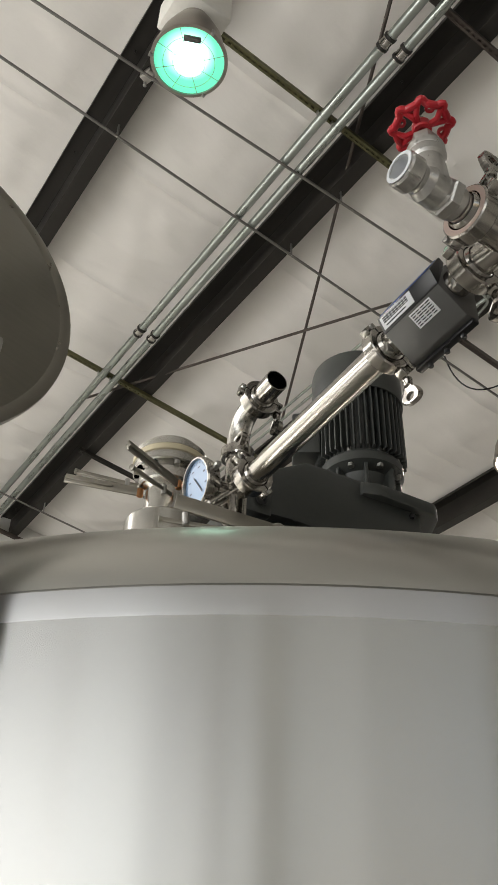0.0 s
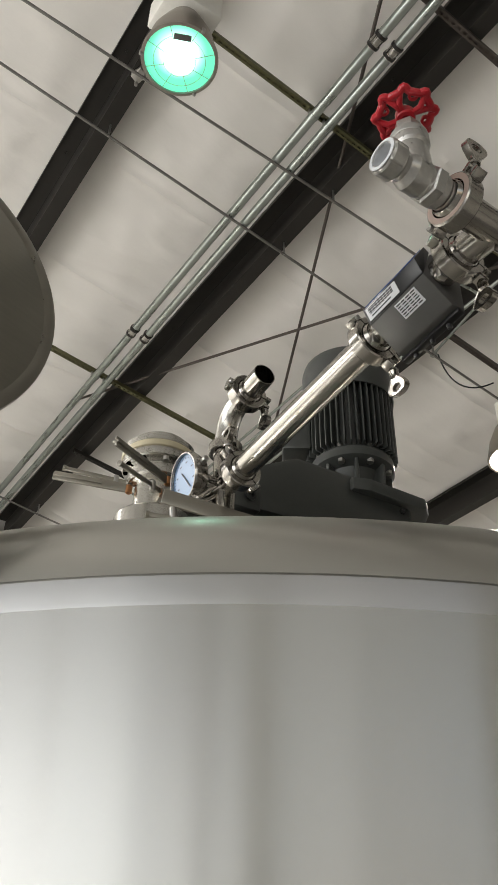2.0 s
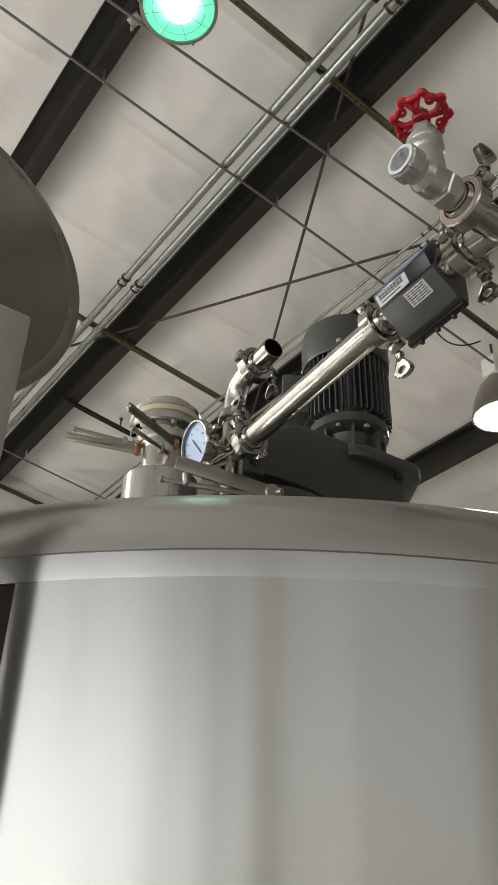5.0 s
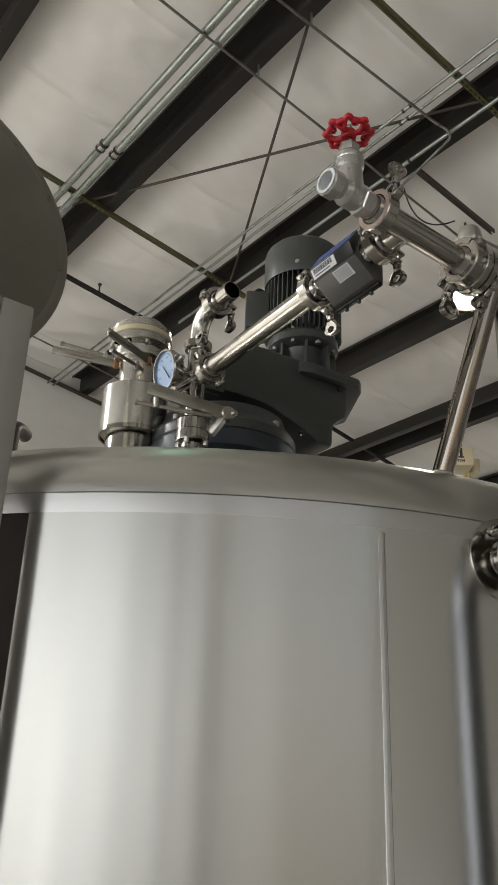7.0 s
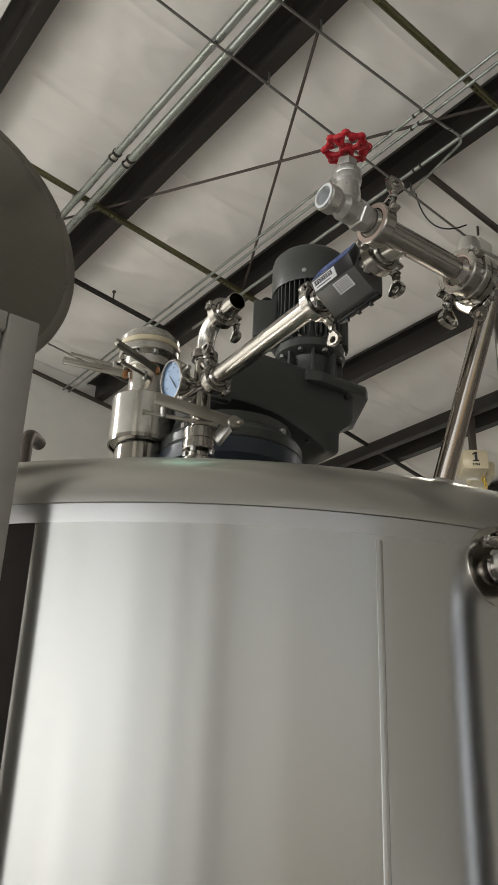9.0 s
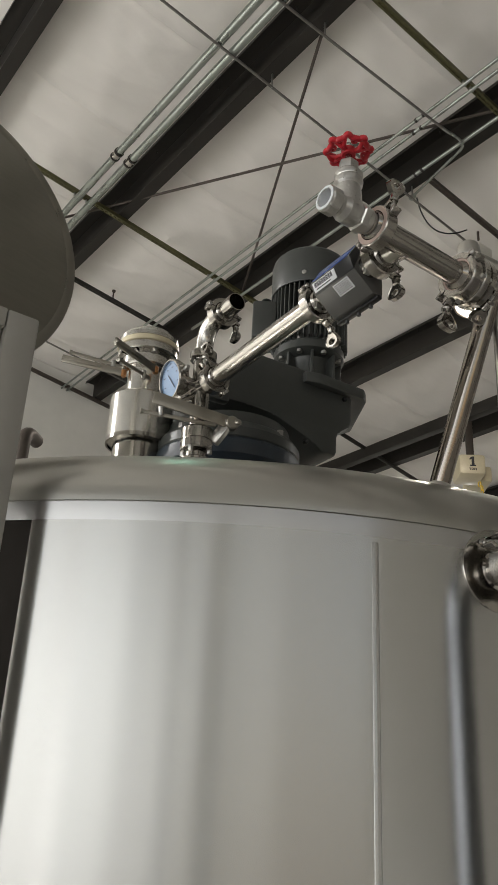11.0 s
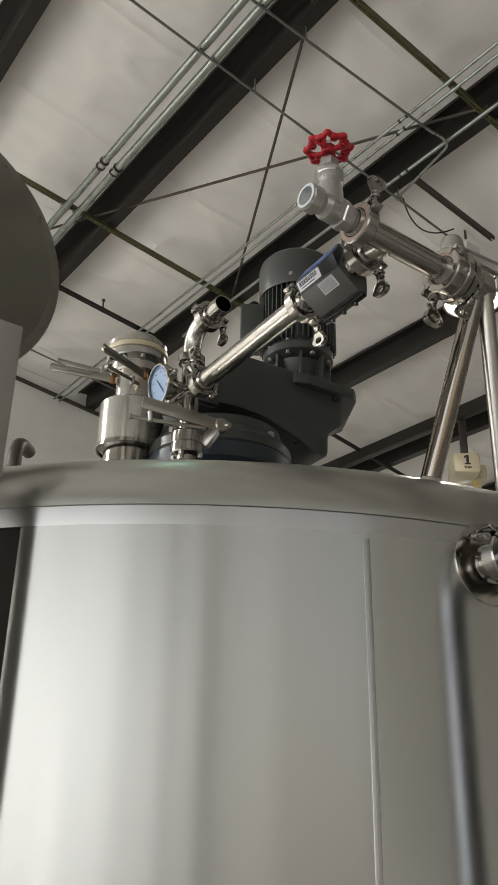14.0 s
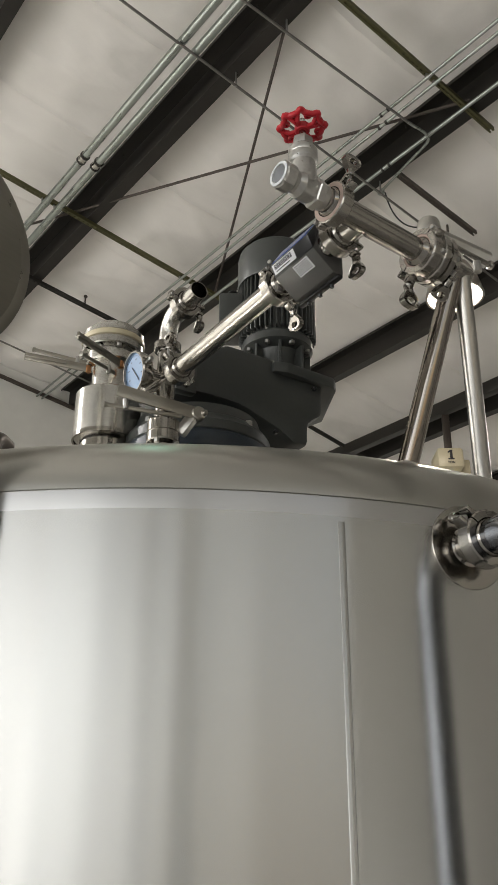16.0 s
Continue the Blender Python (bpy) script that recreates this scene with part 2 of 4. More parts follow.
def block(bm, m, sx, sy, sz, bevel=0.0):
    """A box of the given size about the pose m, its edges rounded."""
    r = bmesh.ops.create_cube(bm, size=1, matrix=m @ Matrix.Diagonal((sx, sy, sz, 1)))
    if bevel:
        vs = set(r["verts"])
        es = [e for e in bm.edges if e.verts[0] in vs and e.verts[1] in vs]
        bmesh.ops.bevel(bm, geom=es, offset=bevel, segments=2, profile=0.5, affect="EDGES")
    return bm


def prism(bm, m, outline, h, bevel=0.0):
    """A flat outline in the xy plane of m, raised by h along its z."""
    lo = [bm.verts.new(m @ Vector((x, y, 0))) for x, y in outline]
    hi = [bm.verts.new(m @ Vector((x, y, h))) for x, y in outline]
    f = [bm.faces.new(lo[::-1]), bm.faces.new(hi)]
    n = len(lo)
    for i in range(n):
        f.append(bm.faces.new((lo[i], lo[(i + 1) % n], hi[(i + 1) % n], hi[i])))
    bmesh.ops.recalc_face_normals(bm, faces=f)
    if bevel:
        es = {e for v in hi + lo for e in v.link_edges}
        bmesh.ops.bevel(bm, geom=list(es), offset=bevel, segments=2, profile=0.5, affect="EDGES")
    return bm


def frame_at(p, d, up=(0, 0, 1)):
    return Matrix.Translation(p) @ axis_frame(d, up)


B = bmesh.new

# ---- the hall ----
X0, X1, Y0, Y1 = -9.0, 14.0, -9.0, 9.62
SLOPE = -0.137
AX, AY = 1.083, 1.498


def roof(x):
    return 7.27 + SLOPE * (x - 2.73)


def low(x, d=0.0):
    return roof(x) - 0.335 - d


PURLINS = [2.687 + 1.60 * k for k in range(-7, 1)] + [4.317, 6.29, 8.14, 9.98, 11.82, 13.66]
TOP = 0.10  # the lining lies this far below the roof line


def slab(name, a, b, material, label, category):
    bm = B()
    c = [(p + q) / 2 for p, q in zip(a, b)]
    block(bm, pose(*c), *[abs(q - p) for p, q in zip(a, b)])
    return tagged(part(name, bm, material, None, smooth=False), label, category, kind="structure")


slab("floor", (X0, Y0, -0.2), (X1, Y1, 0), FLOOR, "grey concrete workshop floor", "floor")
slab("wall_north", (X0, Y1, 0), (X1, Y1 + 0.2, 9.4), WALL, "pale insulated wall behind the tank", "wall")
slab("wall_east", (X1, Y0, 0), (X1 + 0.2, Y1, 9.4), WALL, "pale metal side wall of the hall", "wall")
# the wall with the open dock door
for a, b in (((X0 - 0.2, Y0, 0), (X0, -8.82, 9.4)), ((X0 - 0.2, -3.6, 0), (X0, -3.5, 9.4)), ((X0 - 0.2, -8.82, 4.8), (X0, -3.6, 9.4)), ((X0 - 0.2, 9.0, 0), (X0, Y1, 9.4)), ((X0 - 0.2, -3.5, 4.8), (X0, 9.0, 9.4))):
    slab("wall_west", a, b, WALL, "pale metal wall round an open dock door", "wall")
for x in (5.2, 11.3):
    bm = B()
    block(bm, pose(x, Y0 + 0.3, 4.3), 0.28, 0.6, 8.6, 0.01)
    tagged(part("wall_column", bm, PURLIN, None, smooth=False), "dark primed steel frame column against the wall", "column", "wall columns", "structure")
# the unseen pier at x -7.05 to -6.25 is added for the jacket's dark streak
for a, b in (((X0, Y0 - 0.2, 0), (-8.82, Y0, 9.4)), ((-7.05, Y0 - 0.2, 0), (-6.25, Y0, 5.2)), ((-0.1, Y0 - 0.2, 0), (X1, Y0, 9.4)), ((-8.82, Y0 - 0.2, 5.2), (-0.1, Y0, 9.4))):
    slab("wall_south", a, b, WALL, "pale metal wall round an open dock door", "wall")

# draped vinyl roof lining, sagging a little from purlin to purlin
bm = B()
nx, ny = 276, 612
grid = []
for i in range(nx + 1):
    x = X0 + (X1 - X0) * i / nx
    east = next((p for p in PURLINS if p - 0.06 > x), 15.5) - 0.06
    west = max((p for p in PURLINS if p - 0.06 <= x), default=-10.1) - 0.06
    ph = (x - west) / (east - west)
    sag = 0.045 * math.sin(math.pi * ph) ** 2
    free = min(1.0, max(0.0, min(x - west, east - x) - 0.12) / 0.22)  # the lining lies flat on the flanges
    row = []
    for j in range(ny + 1):
        y = Y0 + (Y1 - Y0) * j / ny
        w = 0.014 * noise.noise((x * 1.3, y * 0.5, 3.0)) + 0.010 * noise.noise((x * 2.2 + y * 1.1, y * 3.4, 8.0)) * math.sin(math.pi * ph)
        seam = 0.020 * max(0.0, 1 - abs(((y + 0.25) % 1.22) - 0.61) / 0.045) * math.sin(math.pi * ph) ** 0.5
        crease = 0.018 * (1 - abs(noise.noise((x * 0.9 + 4.0, y * 2.6 + 0.6 * x, 1.0)))) ** 6 + 0.016 * (1 - abs(noise.noise((x * 2.1, y * 1.4 - x, 6.0)))) ** 8
        row.append(bm.verts.new((x, y, roof(x) - TOP + 0.004 - sag * free + (w - seam - crease) * free)))
    grid.append(row)
for i in range(nx):
    for j in range(ny):
        bm.faces.new((grid[i][j], grid[i][j + 1], grid[i + 1][j + 1], grid[i + 1][j]))
lining = tagged(part("ceiling", bm, VINYL), "white vinyl roof insulation draped over dark purlins", "ceiling", kind="structure")
sol = lining.modifiers.new("thick", "SOLIDIFY")
sol.thickness, sol.offset = 0.08, -1.0

# Z purlins: upper flange towards the dock, lower flange away from it, small lips and fixing bolts
for x in PURLINS:
    z = roof(x) - TOP - 0.006
    lo = roof(x) - 0.335
    t = 0.005
    prof = [(x - 0.140, z - 0.030), (x - 0.140, z), (x, z), (x, lo + t), (x + 0.107, lo + t), (x + 0.107, lo + 0.026), (x + 0.112, lo + 0.026), (x + 0.112, lo), (x - 0.004, lo), (x - t, lo + 0.002), (x - t, z - t), (x - 0.135, z - t), (x - 0.135, z - 0.030)]
    bm = B()
    prism(bm, Matrix(((1, 0, 0, 0), (0, 0, 1, Y0), (0, 1, 0, 0), (0, 0, 0, 1))), prof, Y1 - Y0)
    pur = tagged(part("purlin", bm, PURLIN, None, smooth=False), "dark primed steel purlin under the roof", "purlin", "roof purlins", "structure")
    if 0 < x < 8:
        for k in range(9):
            y = 1.15 + 1.02 * k
            bm = B()
            lathe(bm, (x - 0.065, y, z - t), (0, 0, -1), [(0, 0.030), (0.005, 0.030), (0.005, 0.010), (0.011, 0.010), (0.011, 0), (0, 0)], 6)
            part("bolt", bm, PURLIN, pur)


# sag rods clipped below the purlins
for y, y2 in ((3.63, 3.66), (3.26, 2.95), (-1.5, -1.5), (8.6, 8.6)):
    xs = [-2.2, 4.0 if y == 3.26 else 9.3]
    bm = B()
    rod(bm, (xs[0], y, low(xs[0], 0.13)), (xs[1], y2, low(xs[1], 0.13)), 0.011, 10)
    r = part("sag_rod", bm, GREYROD)
    tagged(r, "thin dull steel rod clipped below the purlins", "rod", "sag rods", "structure")
    for x in PURLINS:
        if -2 < x < xs[1]:
            yy = y + (y2 - y) * (x - xs[0]) / (xs[1] - xs[0])
            bm = B()
            rod(bm, (x + 0.07, yy, low(x, 0.150)), (x + 0.07, yy, low(x, 0.0) + 0.003), 0.008, 8)
            part("clip", bm, BOLT, r)

# cross braces under the bay
for p, q in (((2.40, 6.36), (4.25, 2.62)), ((1.08, -0.34), (4.28, 6.02))):
    d = 0.0 if p[1] > 5 else 0.03
    bm = B()
    p3, q3 = Vector((p[0], p[1], low(p[0]) + 0.02 + d)), Vector((q[0], q[1], low(q[0]) + 0.02 + d))
    e = (q3 - p3) * 0.06
    rod(bm, p3 - e, q3 + e * 0.3, 0.013, 10)
    tagged(part("brace_rod", bm, ROD), "dark steel cross brace rod below the roof", "rod", "brace rods", "structure")


bm = B()
rod(bm, (6.2, 7.35, low(6.2, 0.02)), (9.2, 7.56, low(9.2, 0.02)), 0.030, 10)
tagged(part("brace_rod", bm, PURLIN), "dark steel brace below the far purlins", "rod", "brace rods", "structure")


def strut_channel(y, xa, xb, drop=0.03, stuff=STRUT, label="olive slotted steel strut channel fixed below the purlins"):
    """A slotted channel hung below the purlins along x."""
    s = thing("strut_channel", (xa, y, low(xa)), label, "strut channel", "strut channels", "structure")
    m = Matrix.Translation((xa, y, low(xa, drop))) @ Matrix(((1, 0, 0, 0), (0, 1, 0, 0), (SLOPE, 0, 1, 0), (0, 0, 0, 1)))
    L, w, h, t = xb - xa, 0.041, 0.041, 0.004
    bm = B()
    block(bm, m @ pose(L / 2, -w / 2, 0), L, t, h)
    block(bm, m @ pose(L / 2, w / 2, 0), L, t, h)
    block(bm, m @ pose(L / 2, 0, h / 2 - t / 2), L, w - t, t)
    part("channel", bm, stuff, s, smooth=False)
    bm = B()
    for e in (-1, 1):
        block(bm, m @ pose(L / 2, e * 0.0135, -h / 2 + t), L, 0.012, t)
    for k in range(int(L / 0.05)):
        block(bm, m @ pose(0.03 + 0.05 * k, 0, -h / 2 + t), 0.022, 0.016, t)
    part("slotted_face", bm, stuff, s, smooth=False)
    return s


strut_channel(2.66 * 0.975, 1.2, 4.6)
strut_channel(6.03, 1.7, 4.5)
dark_bar = strut_channel(7.3, 2.6, 4.1, 0.03, PURLIN, "dark steel bar with an upright bolt below the purlins")
bm = B()
rod(bm, (3.34, 7.3, low(3.34, 0.02)), (3.34, 7.3, low(3.34, -0.10)), 0.010, 10)
rod(bm, (3.34, 7.3, low(3.34, -0.085)), (3.34, 7.3, low(3.34, -0.11)), 0.022, 10)
part("bolt", bm, ROD, dark_bar)
strut_channel(9.56, 0.6, 5.4, 0.03, ROD, "dark brown steel strut channel along the end wall")
strut_channel(1.57, 1.2, 4.3, 0.03, ROD, "dark brown steel strut channel fixed below the purlins")


def conduit(x, d, r, ya, yb, joints):
    z = low(x, d)
    c = thing("conduit", (x, ya, z), "galvanised steel electrical conduit running under the roof", "conduit", "roof conduits")
    bm = B()
    rod(bm, (x, ya, z), (x, yb, z), r, 20)
    part("tube", bm, EMT, c)
    for y in joints:
        bm = B()
        lathe(bm, (x, y, z), (0, 1, 0), [(r, 0), (r * 1.22, 0.002), (r * 1.22, 0.03), (r * 1.12, 0.034), (r * 1.12, 0.07), (r * 1.22, 0.074), (r * 1.22, 0.105), (r, 0.107)], 20)
        cp = part("coupling", bm, STEEL if r > 0.02 else EMT, c, "bright compression coupling")
        for yy in (0.0, 0.078):
            bm = B()
            lathe(bm, (x, y + yy, z), (0, 1, 0), [(r * 1.1, 0), (r * 1.30, 0.002), (r * 1.30, 0.022), (r * 1.1, 0.024)], 20)
            part("gland_ring", bm, PURLIN, cp)
    return c


conduit(2.239, 0.085, 0.035, Y0, Y1, (5.20, 1.88))
conduit(2.367, 0.085, 0.035, Y0, Y1, (5.18, 1.87))
conduit(3.83, 0.06, 0.014, Y0, Y1, (3.0,))
conduit(3.91, 0.06, 0.014, Y0, Y1, (3.1,))


for x, y in ((2.239, 2.5935), (2.367, 2.5935), (3.83, 2.5935), (3.91, 2.5935), (2.239, 6.03), (2.367, 6.03), (3.83, 6.03), (3.91, 6.03)):
    big = x < 3
    z, r = low(x, 0.085 if big else 0.06), 0.035 if big else 0.014
    st = thing("conduit_strap", (x, y, z + r), "small galvanised strap holding a conduit to a strut", "strap", "conduit straps")
    bm = B()
    lathe(bm, (x, y - 0.016, z), (0, 1, 0), [(r, 0), (r + 0.004, 0.001), (r + 0.004, 0.031), (r, 0.032)], 20)
    part("band", bm, EMT, st)
    bm = B()
    block(bm, pose(x - r - 0.006, y, z + r * 0.6), 0.010, 0.022, 0.036, 0.002)
    part("lug", bm, BOLT, st)

bx = thing("junction_box", (1.155, 3.145, low(1.155)), "small galvanised cable box clipped under a purlin", "junction box")
bm = B()
block(bm, pose(1.135, 3.145, low(1.135, 0.03), 0, 0, 20), 0.075, 0.10, 0.05, 0.006)
part("box", bm, SATIN, bx)
bm = B()
rod(bm, (1.14, 3.20, low(1.14, 0.0)), (1.14, 3.20, low(1.14, 0.085)), 0.012, 12)
part("gland", bm, BOLT, bx)


def high_bay(at, d, glass, bulb, label, r=0.225):
    """A bell-shaped hall lamp with a caged lens, hung from a ballast box."""
    at, d = Vector(at), Vector(d).normalized()
    h = thing("high_bay_lamp", at, label, "lamp", "hall lamps")
    bm = B()
    lathe(bm, at, d, [(0.0, -0.46), (0.075, -0.46), (0.085, -0.40), (r * 0.62, -0.32), (r * 0.87, -0.17), (r, -0.03), (r, 0.0), (r - 0.006, 0.0), (r * 0.84, -0.17), (r * 0.59, -0.32), (0.100, -0.395), (0.0, -0.40)], 48)
    part("reflector", bm, SHADE, h)
    bm = B()
    lathe(bm, at, d, [(r, -0.012), (r + 0.008, -0.006), (r + 0.008, 0.010), (r - 0.01, 0.012), (r - 0.012, 0.0)], 48)
    part("lens_ring", bm, SHADE, h)
    bm = B()
    lathe(bm, at, d, [(r - 0.008, 0.0), (r * 0.7, 0.010), (r * 0.35, 0.016), (0, 0.018)], 48)
    part("lens", bm, glass, h, "glowing lens")
    bm = B()
    lathe(bm, at, d, [(0, 0.024), (0.05, 0.022), (0.082, 0.02), (0.084, 0.018), (0, 0.017)], 32)
    part("bulb_glow", bm, bulb, h)
    fr = axis_frame(d)
    for k in range(8):
        a = 2 * math.pi * k / 8
        u = fr @ Vector((math.cos(a), math.sin(a), 0))
        bm = B()
        rod(bm, at + d * 0.024 + u * 0.06, at + d * 0.012 + u * (r + 0.004), 0.0016, 6)
        part("guard_wire", bm, SHADE, h)
    for rr in (0.09, 0.145):
        bm = B()
        bend(bm, [at + d * 0.022 + fr @ Vector((rr * math.cos(2 * math.pi * k / 40), rr * math.sin(2 * math.pi * k / 40), 0)) for k in range(41)], 0.0014, 6)
        part("guard_ring", bm, SHADE, h)
    bm = B()
    block(bm, Matrix.Translation(at - d * 0.52) @ fr, *((0.34, 0.30, 0.26) if r < 0.22 else (0.20, 0.16, 0.20)), 0.018)
    part("ballast_box", bm, WHITEBOX, h, "white ballast box")
    bm = B()
    top = at - d * 0.72
    rod(bm, top, (top.x, top.y, roof(top.x) - 0.05), 0.012, 12)
    part("hanger", bm, ROD, h)
    if r < 0.22:
        bm = B()
        block(bm, Matrix.Translation(at + d * 0.022 + Vector((-0.055, -0.128, 0))) @ pose(0, 0, 0, 0, 0, -24), 0.095, 0.034, 0.012, 0.004)
        part("bulb_holder", bm, BOXGREY, h, "dark bulb holder")
    for k in range(3):
        a = 2 * math.pi * (k + 0.2) / 3
        u = fr @ Vector((math.cos(a), math.sin(a), 0))
        bm = B()
        block(bm, Matrix.Translation(at + u * (r + 0.006)) @ fr, 0.02, 0.02, 0.035, 0.003)
        part("latch", bm, BOLT, h)
    return h


high_bay((1.061, 2.336, 6.065), (0.0, 0.0, -1), LENS_G, BULB_G, "grey bell hall lamp glowing green behind a wire guard", 0.208)
high_bay((5.39, 3.71, 5.937), (0, 0, -1), GLASS_W, BULB_W, "grey bell hall lamp glowing bright warm white", 0.262)

# ---- the tank ----
RT, ZT, RK, RC = 1.174, 1.938, 0.103, 3.0
SEAM = -114.65
tank = thing("process_tank", (AX, AY, 0), "large brushed stainless steel process tank with a domed head", "tank")


def dome(x, y):
    """Height of the tank's head above a point of the plan."""
    r = math.hypot(x - AX, y - AY)
    return ZT + math.sqrt(RC * RC - r * r) - (RC - RK) * math.cos(math.asin((RT - RK) / (RC - RK)))


def ang(deg, r, z):
    return Vector((AX + r * math.cos(radians(deg)), AY + r * math.sin(radians(deg)), z))


# near-black backing stands in for the post's dark reflection in the steel
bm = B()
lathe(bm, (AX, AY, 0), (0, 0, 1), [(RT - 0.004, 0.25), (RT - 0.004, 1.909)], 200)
part("reflection_backing", bm, DARK, tank, "dark backing painted as the post's reflection beside the jacket edge")
bm = B()
lathe(bm, (AX, AY, 0), (0, 0, 1), [(RT - 0.003, 0.26), (RT, 0.262), (RT, 1.9090)], 280, -139.1, 150.0, up=(0, 1, 0))
part("jacket", bm, TANK, tank)
bm = B()
lathe(bm, (AX, AY, 0), (0, 0, 1), [(RT - 0.003, 0.26), (RT, 0.262), (RT, 1.9090)], 80, 150.2, 217.2, up=(0, 1, 0))
part("shell", bm, SHELL, tank, "polished shell beyond the jacket edge")
bm = B()
rod(bm, ang(SEAM, RT, 0.27), ang(SEAM, RT, 1.900), 0.0052, 20)
out = ang(SEAM, 1.0, 0) - ang(SEAM, 0.0, 0)
for v in bm.verts:
    v.co -= out * ((v.co - ang(SEAM, RT, 0)).dot(out) * 0.80)
part("seam", bm, TANK, tank, "thin upright weld seam")
bm = B()
lathe(bm, (AX, AY, 0), (0, 0, 1), [(RT + 0.0001, 1.9084), (RT + 0.0003, 1.9100), (RT + 0.0003, 1.9365), (RT - 0.002, 1.9375)], 200)
part("top_band", bm, BAND, tank, "smooth pale weld band")
bm = B()
phi = math.asin((RT - RK) / (RC - RK))
prof = [(RT - 0.003, ZT - 0.0008), (RT, ZT + 0.0008)]
for k in range(1, 15):
    a = (math.pi / 2 - phi) * k / 14
    prof.append((RT - RK + RK * math.cos(a), ZT + RK * math.sin(a)))
zc = ZT - (RC - RK) * math.cos(phi)
for k in range(1, 13):
    a = phi * (1 - k / 12)
    prof.append((RC * math.sin(a), zc + RC * math.cos(a)))
lathe(bm, (AX, AY, 0), (0, 0, 1), prof, 200)
part("domed_head", bm, HEAD, tank, "satin domed head with a rounded edge")
bm = B()
lathe(bm, (AX, AY, 0), (0, 0, 1), [(0, 0.25), (RT - 0.004, 0.25)], 96)
part("bottom", bm, TANK, tank)
for k in range(4):
    p = ang(45 + 90 * k, 0.95, 0)
    bm = B()
    rod(bm, p, p + Vector((0, 0, 0.26)), 0.06)
    part("leg", bm, SATIN, tank)

# ---- sanitary fittings ----
RP = 0.0216


def wing_nut(parent, p, d, side, s=1.0):
    """A bolt with a looped wing nut that hangs along d from p; the loop lies in the plane of d and side."""
    p, d, side = Vector(p), Vector(d).normalized(), Vector(side).normalized()
    bm = B()
    rod(bm, p - d * 0.014 * s, p + d * 0.016 * s, 0.0036 * s, 12)
    bolt = part("clamp_bolt", bm, BOLT, parent)
    bm = B()
    lathe(bm, p, d, [(0, 0.003 * s), (0.0072 * s, 0.003 * s), (0.0078 * s, 0.006 * s), (0.0066 * s, 0.011 * s), (0.0070 * s, 0.015 * s), (0.004 * s, 0.018 * s), (0, 0.018 * s)], 20)
    nut = part("wing_nut", bm, STEEL, bolt, "polished wing nut")
    # a pear-shaped skirt with an oval eye near its foot
    flat = d.cross(side)
    n = 32
    bm = B()
    rings = []
    for half, grow in ((0.0038, 0.90), (0.0048, 1.0), (-0.0048, 1.0), (-0.0038, 0.90)):
        ring = []
        for k in range(n):
            a = 2 * math.pi * k / n
            w = 0.0235 * math.copysign(abs(math.sin(a)) ** 0.8, math.sin(a)) * (0.66 - 0.34 * math.cos(a)) * grow
            h = 0.0275 - 0.0155 * math.cos(a) * grow
            ring.append(bm.verts.new(p + (d * h + side * w + flat * half) * s))
        rings.append(ring)
    for half in (-0.0036, 0.0036):
        rings.append([bm.verts.new(p + (d * (0.0325 - 0.0062 * math.cos(2 * math.pi * k / n)) + side * 0.0088 * math.sin(2 * math.pi * k / n) + flat * half) * s) for k in range(n)])
    for ra, rb in zip(rings, rings[1:] + rings[:1]):
        for k in range(n):
            bm.faces.new((ra[k], ra[(k + 1) % n], rb[(k + 1) % n], rb[k]))
    bmesh.ops.recalc_face_normals(bm, faces=bm.faces)
    part("skirt", bm, STEEL, nut, "bell-shaped foot with an oval eye")


def pipe_clamp(at, d, nut, label="polished stainless clamp with a looped wing nut on a pipe joint", r=RP, s=1.0, hang=None):
    """Two hinged half rings round a pair of pipe flanges; nut says on which side the bolt is, hang which way it points."""
    at, d, nut = Vector(at), Vector(d).normalized(), Vector(nut)
    nut = (nut - d * nut.dot(d)).normalized()
    side = d.cross(nut)
    k = s * r / 0.0196
    c = thing("pipe_clamp", at, label, "pipe clamp", "pipe clamps")
    bm = B()
    lathe(bm, at, d, [(r, -0.016 * k), (r + 0.0015, -0.014 * k), (0.0250 * k, -0.005 * k), (0.0255 * k, 0), (0.0250 * k, 0.005 * k), (r + 0.0015, 0.014 * k), (r, 0.016 * k)], 40)
    part("ferrule_joint", bm, STEEL, c)
    prof = [(0.0235 * k, -0.0108 * k), (0.0312 * k, -0.0108 * k), (0.0330 * k, -0.0090 * k), (0.0330 * k, 0.0090 * k), (0.0312 * k, 0.0108 * k), (0.0235 * k, 0.0108 * k), (0.0262 * k, 0.0), (0.0235 * k, -0.0108 * k)]
    for q in (-1, 1):
        bm = B()
        lathe(bm, at, d, prof, 24, 2, 178, up=side * q)
        part("clamp_half", bm, STEEL, c)
    for e in (-1, 1):
        # ears beside the bolt
        bm = B()
        block(bm, Matrix.Translation(at + nut * 0.037 * k + side * e * 0.0085 * k) @ axis_frame(d, side), 0.013 * k, 0.006 * k, 0.016 * k, 0.0015)
        part("ear", bm, STEEL, c)
    bm = B()
    block(bm, Matrix.Translation(at - nut * 0.034 * k) @ axis_frame(d, side), 0.012 * k, 0.020 * k, 0.015 * k, 0.002)
    part("hinge", bm, STEEL, c)
    bm = B()
    rod(bm, at - nut * 0.036 * k - d * 0.011 * k, at - nut * 0.036 * k + d * 0.011 * k, 0.0032 * k, 10)
    part("hinge_pin", bm, BOLT, c)
    way = side if hang is None else Vector(hang).normalized()
    wing_nut(c, at + nut * 0.036 * k + way * 0.010 * k, way, d, k * 0.92)
    return c


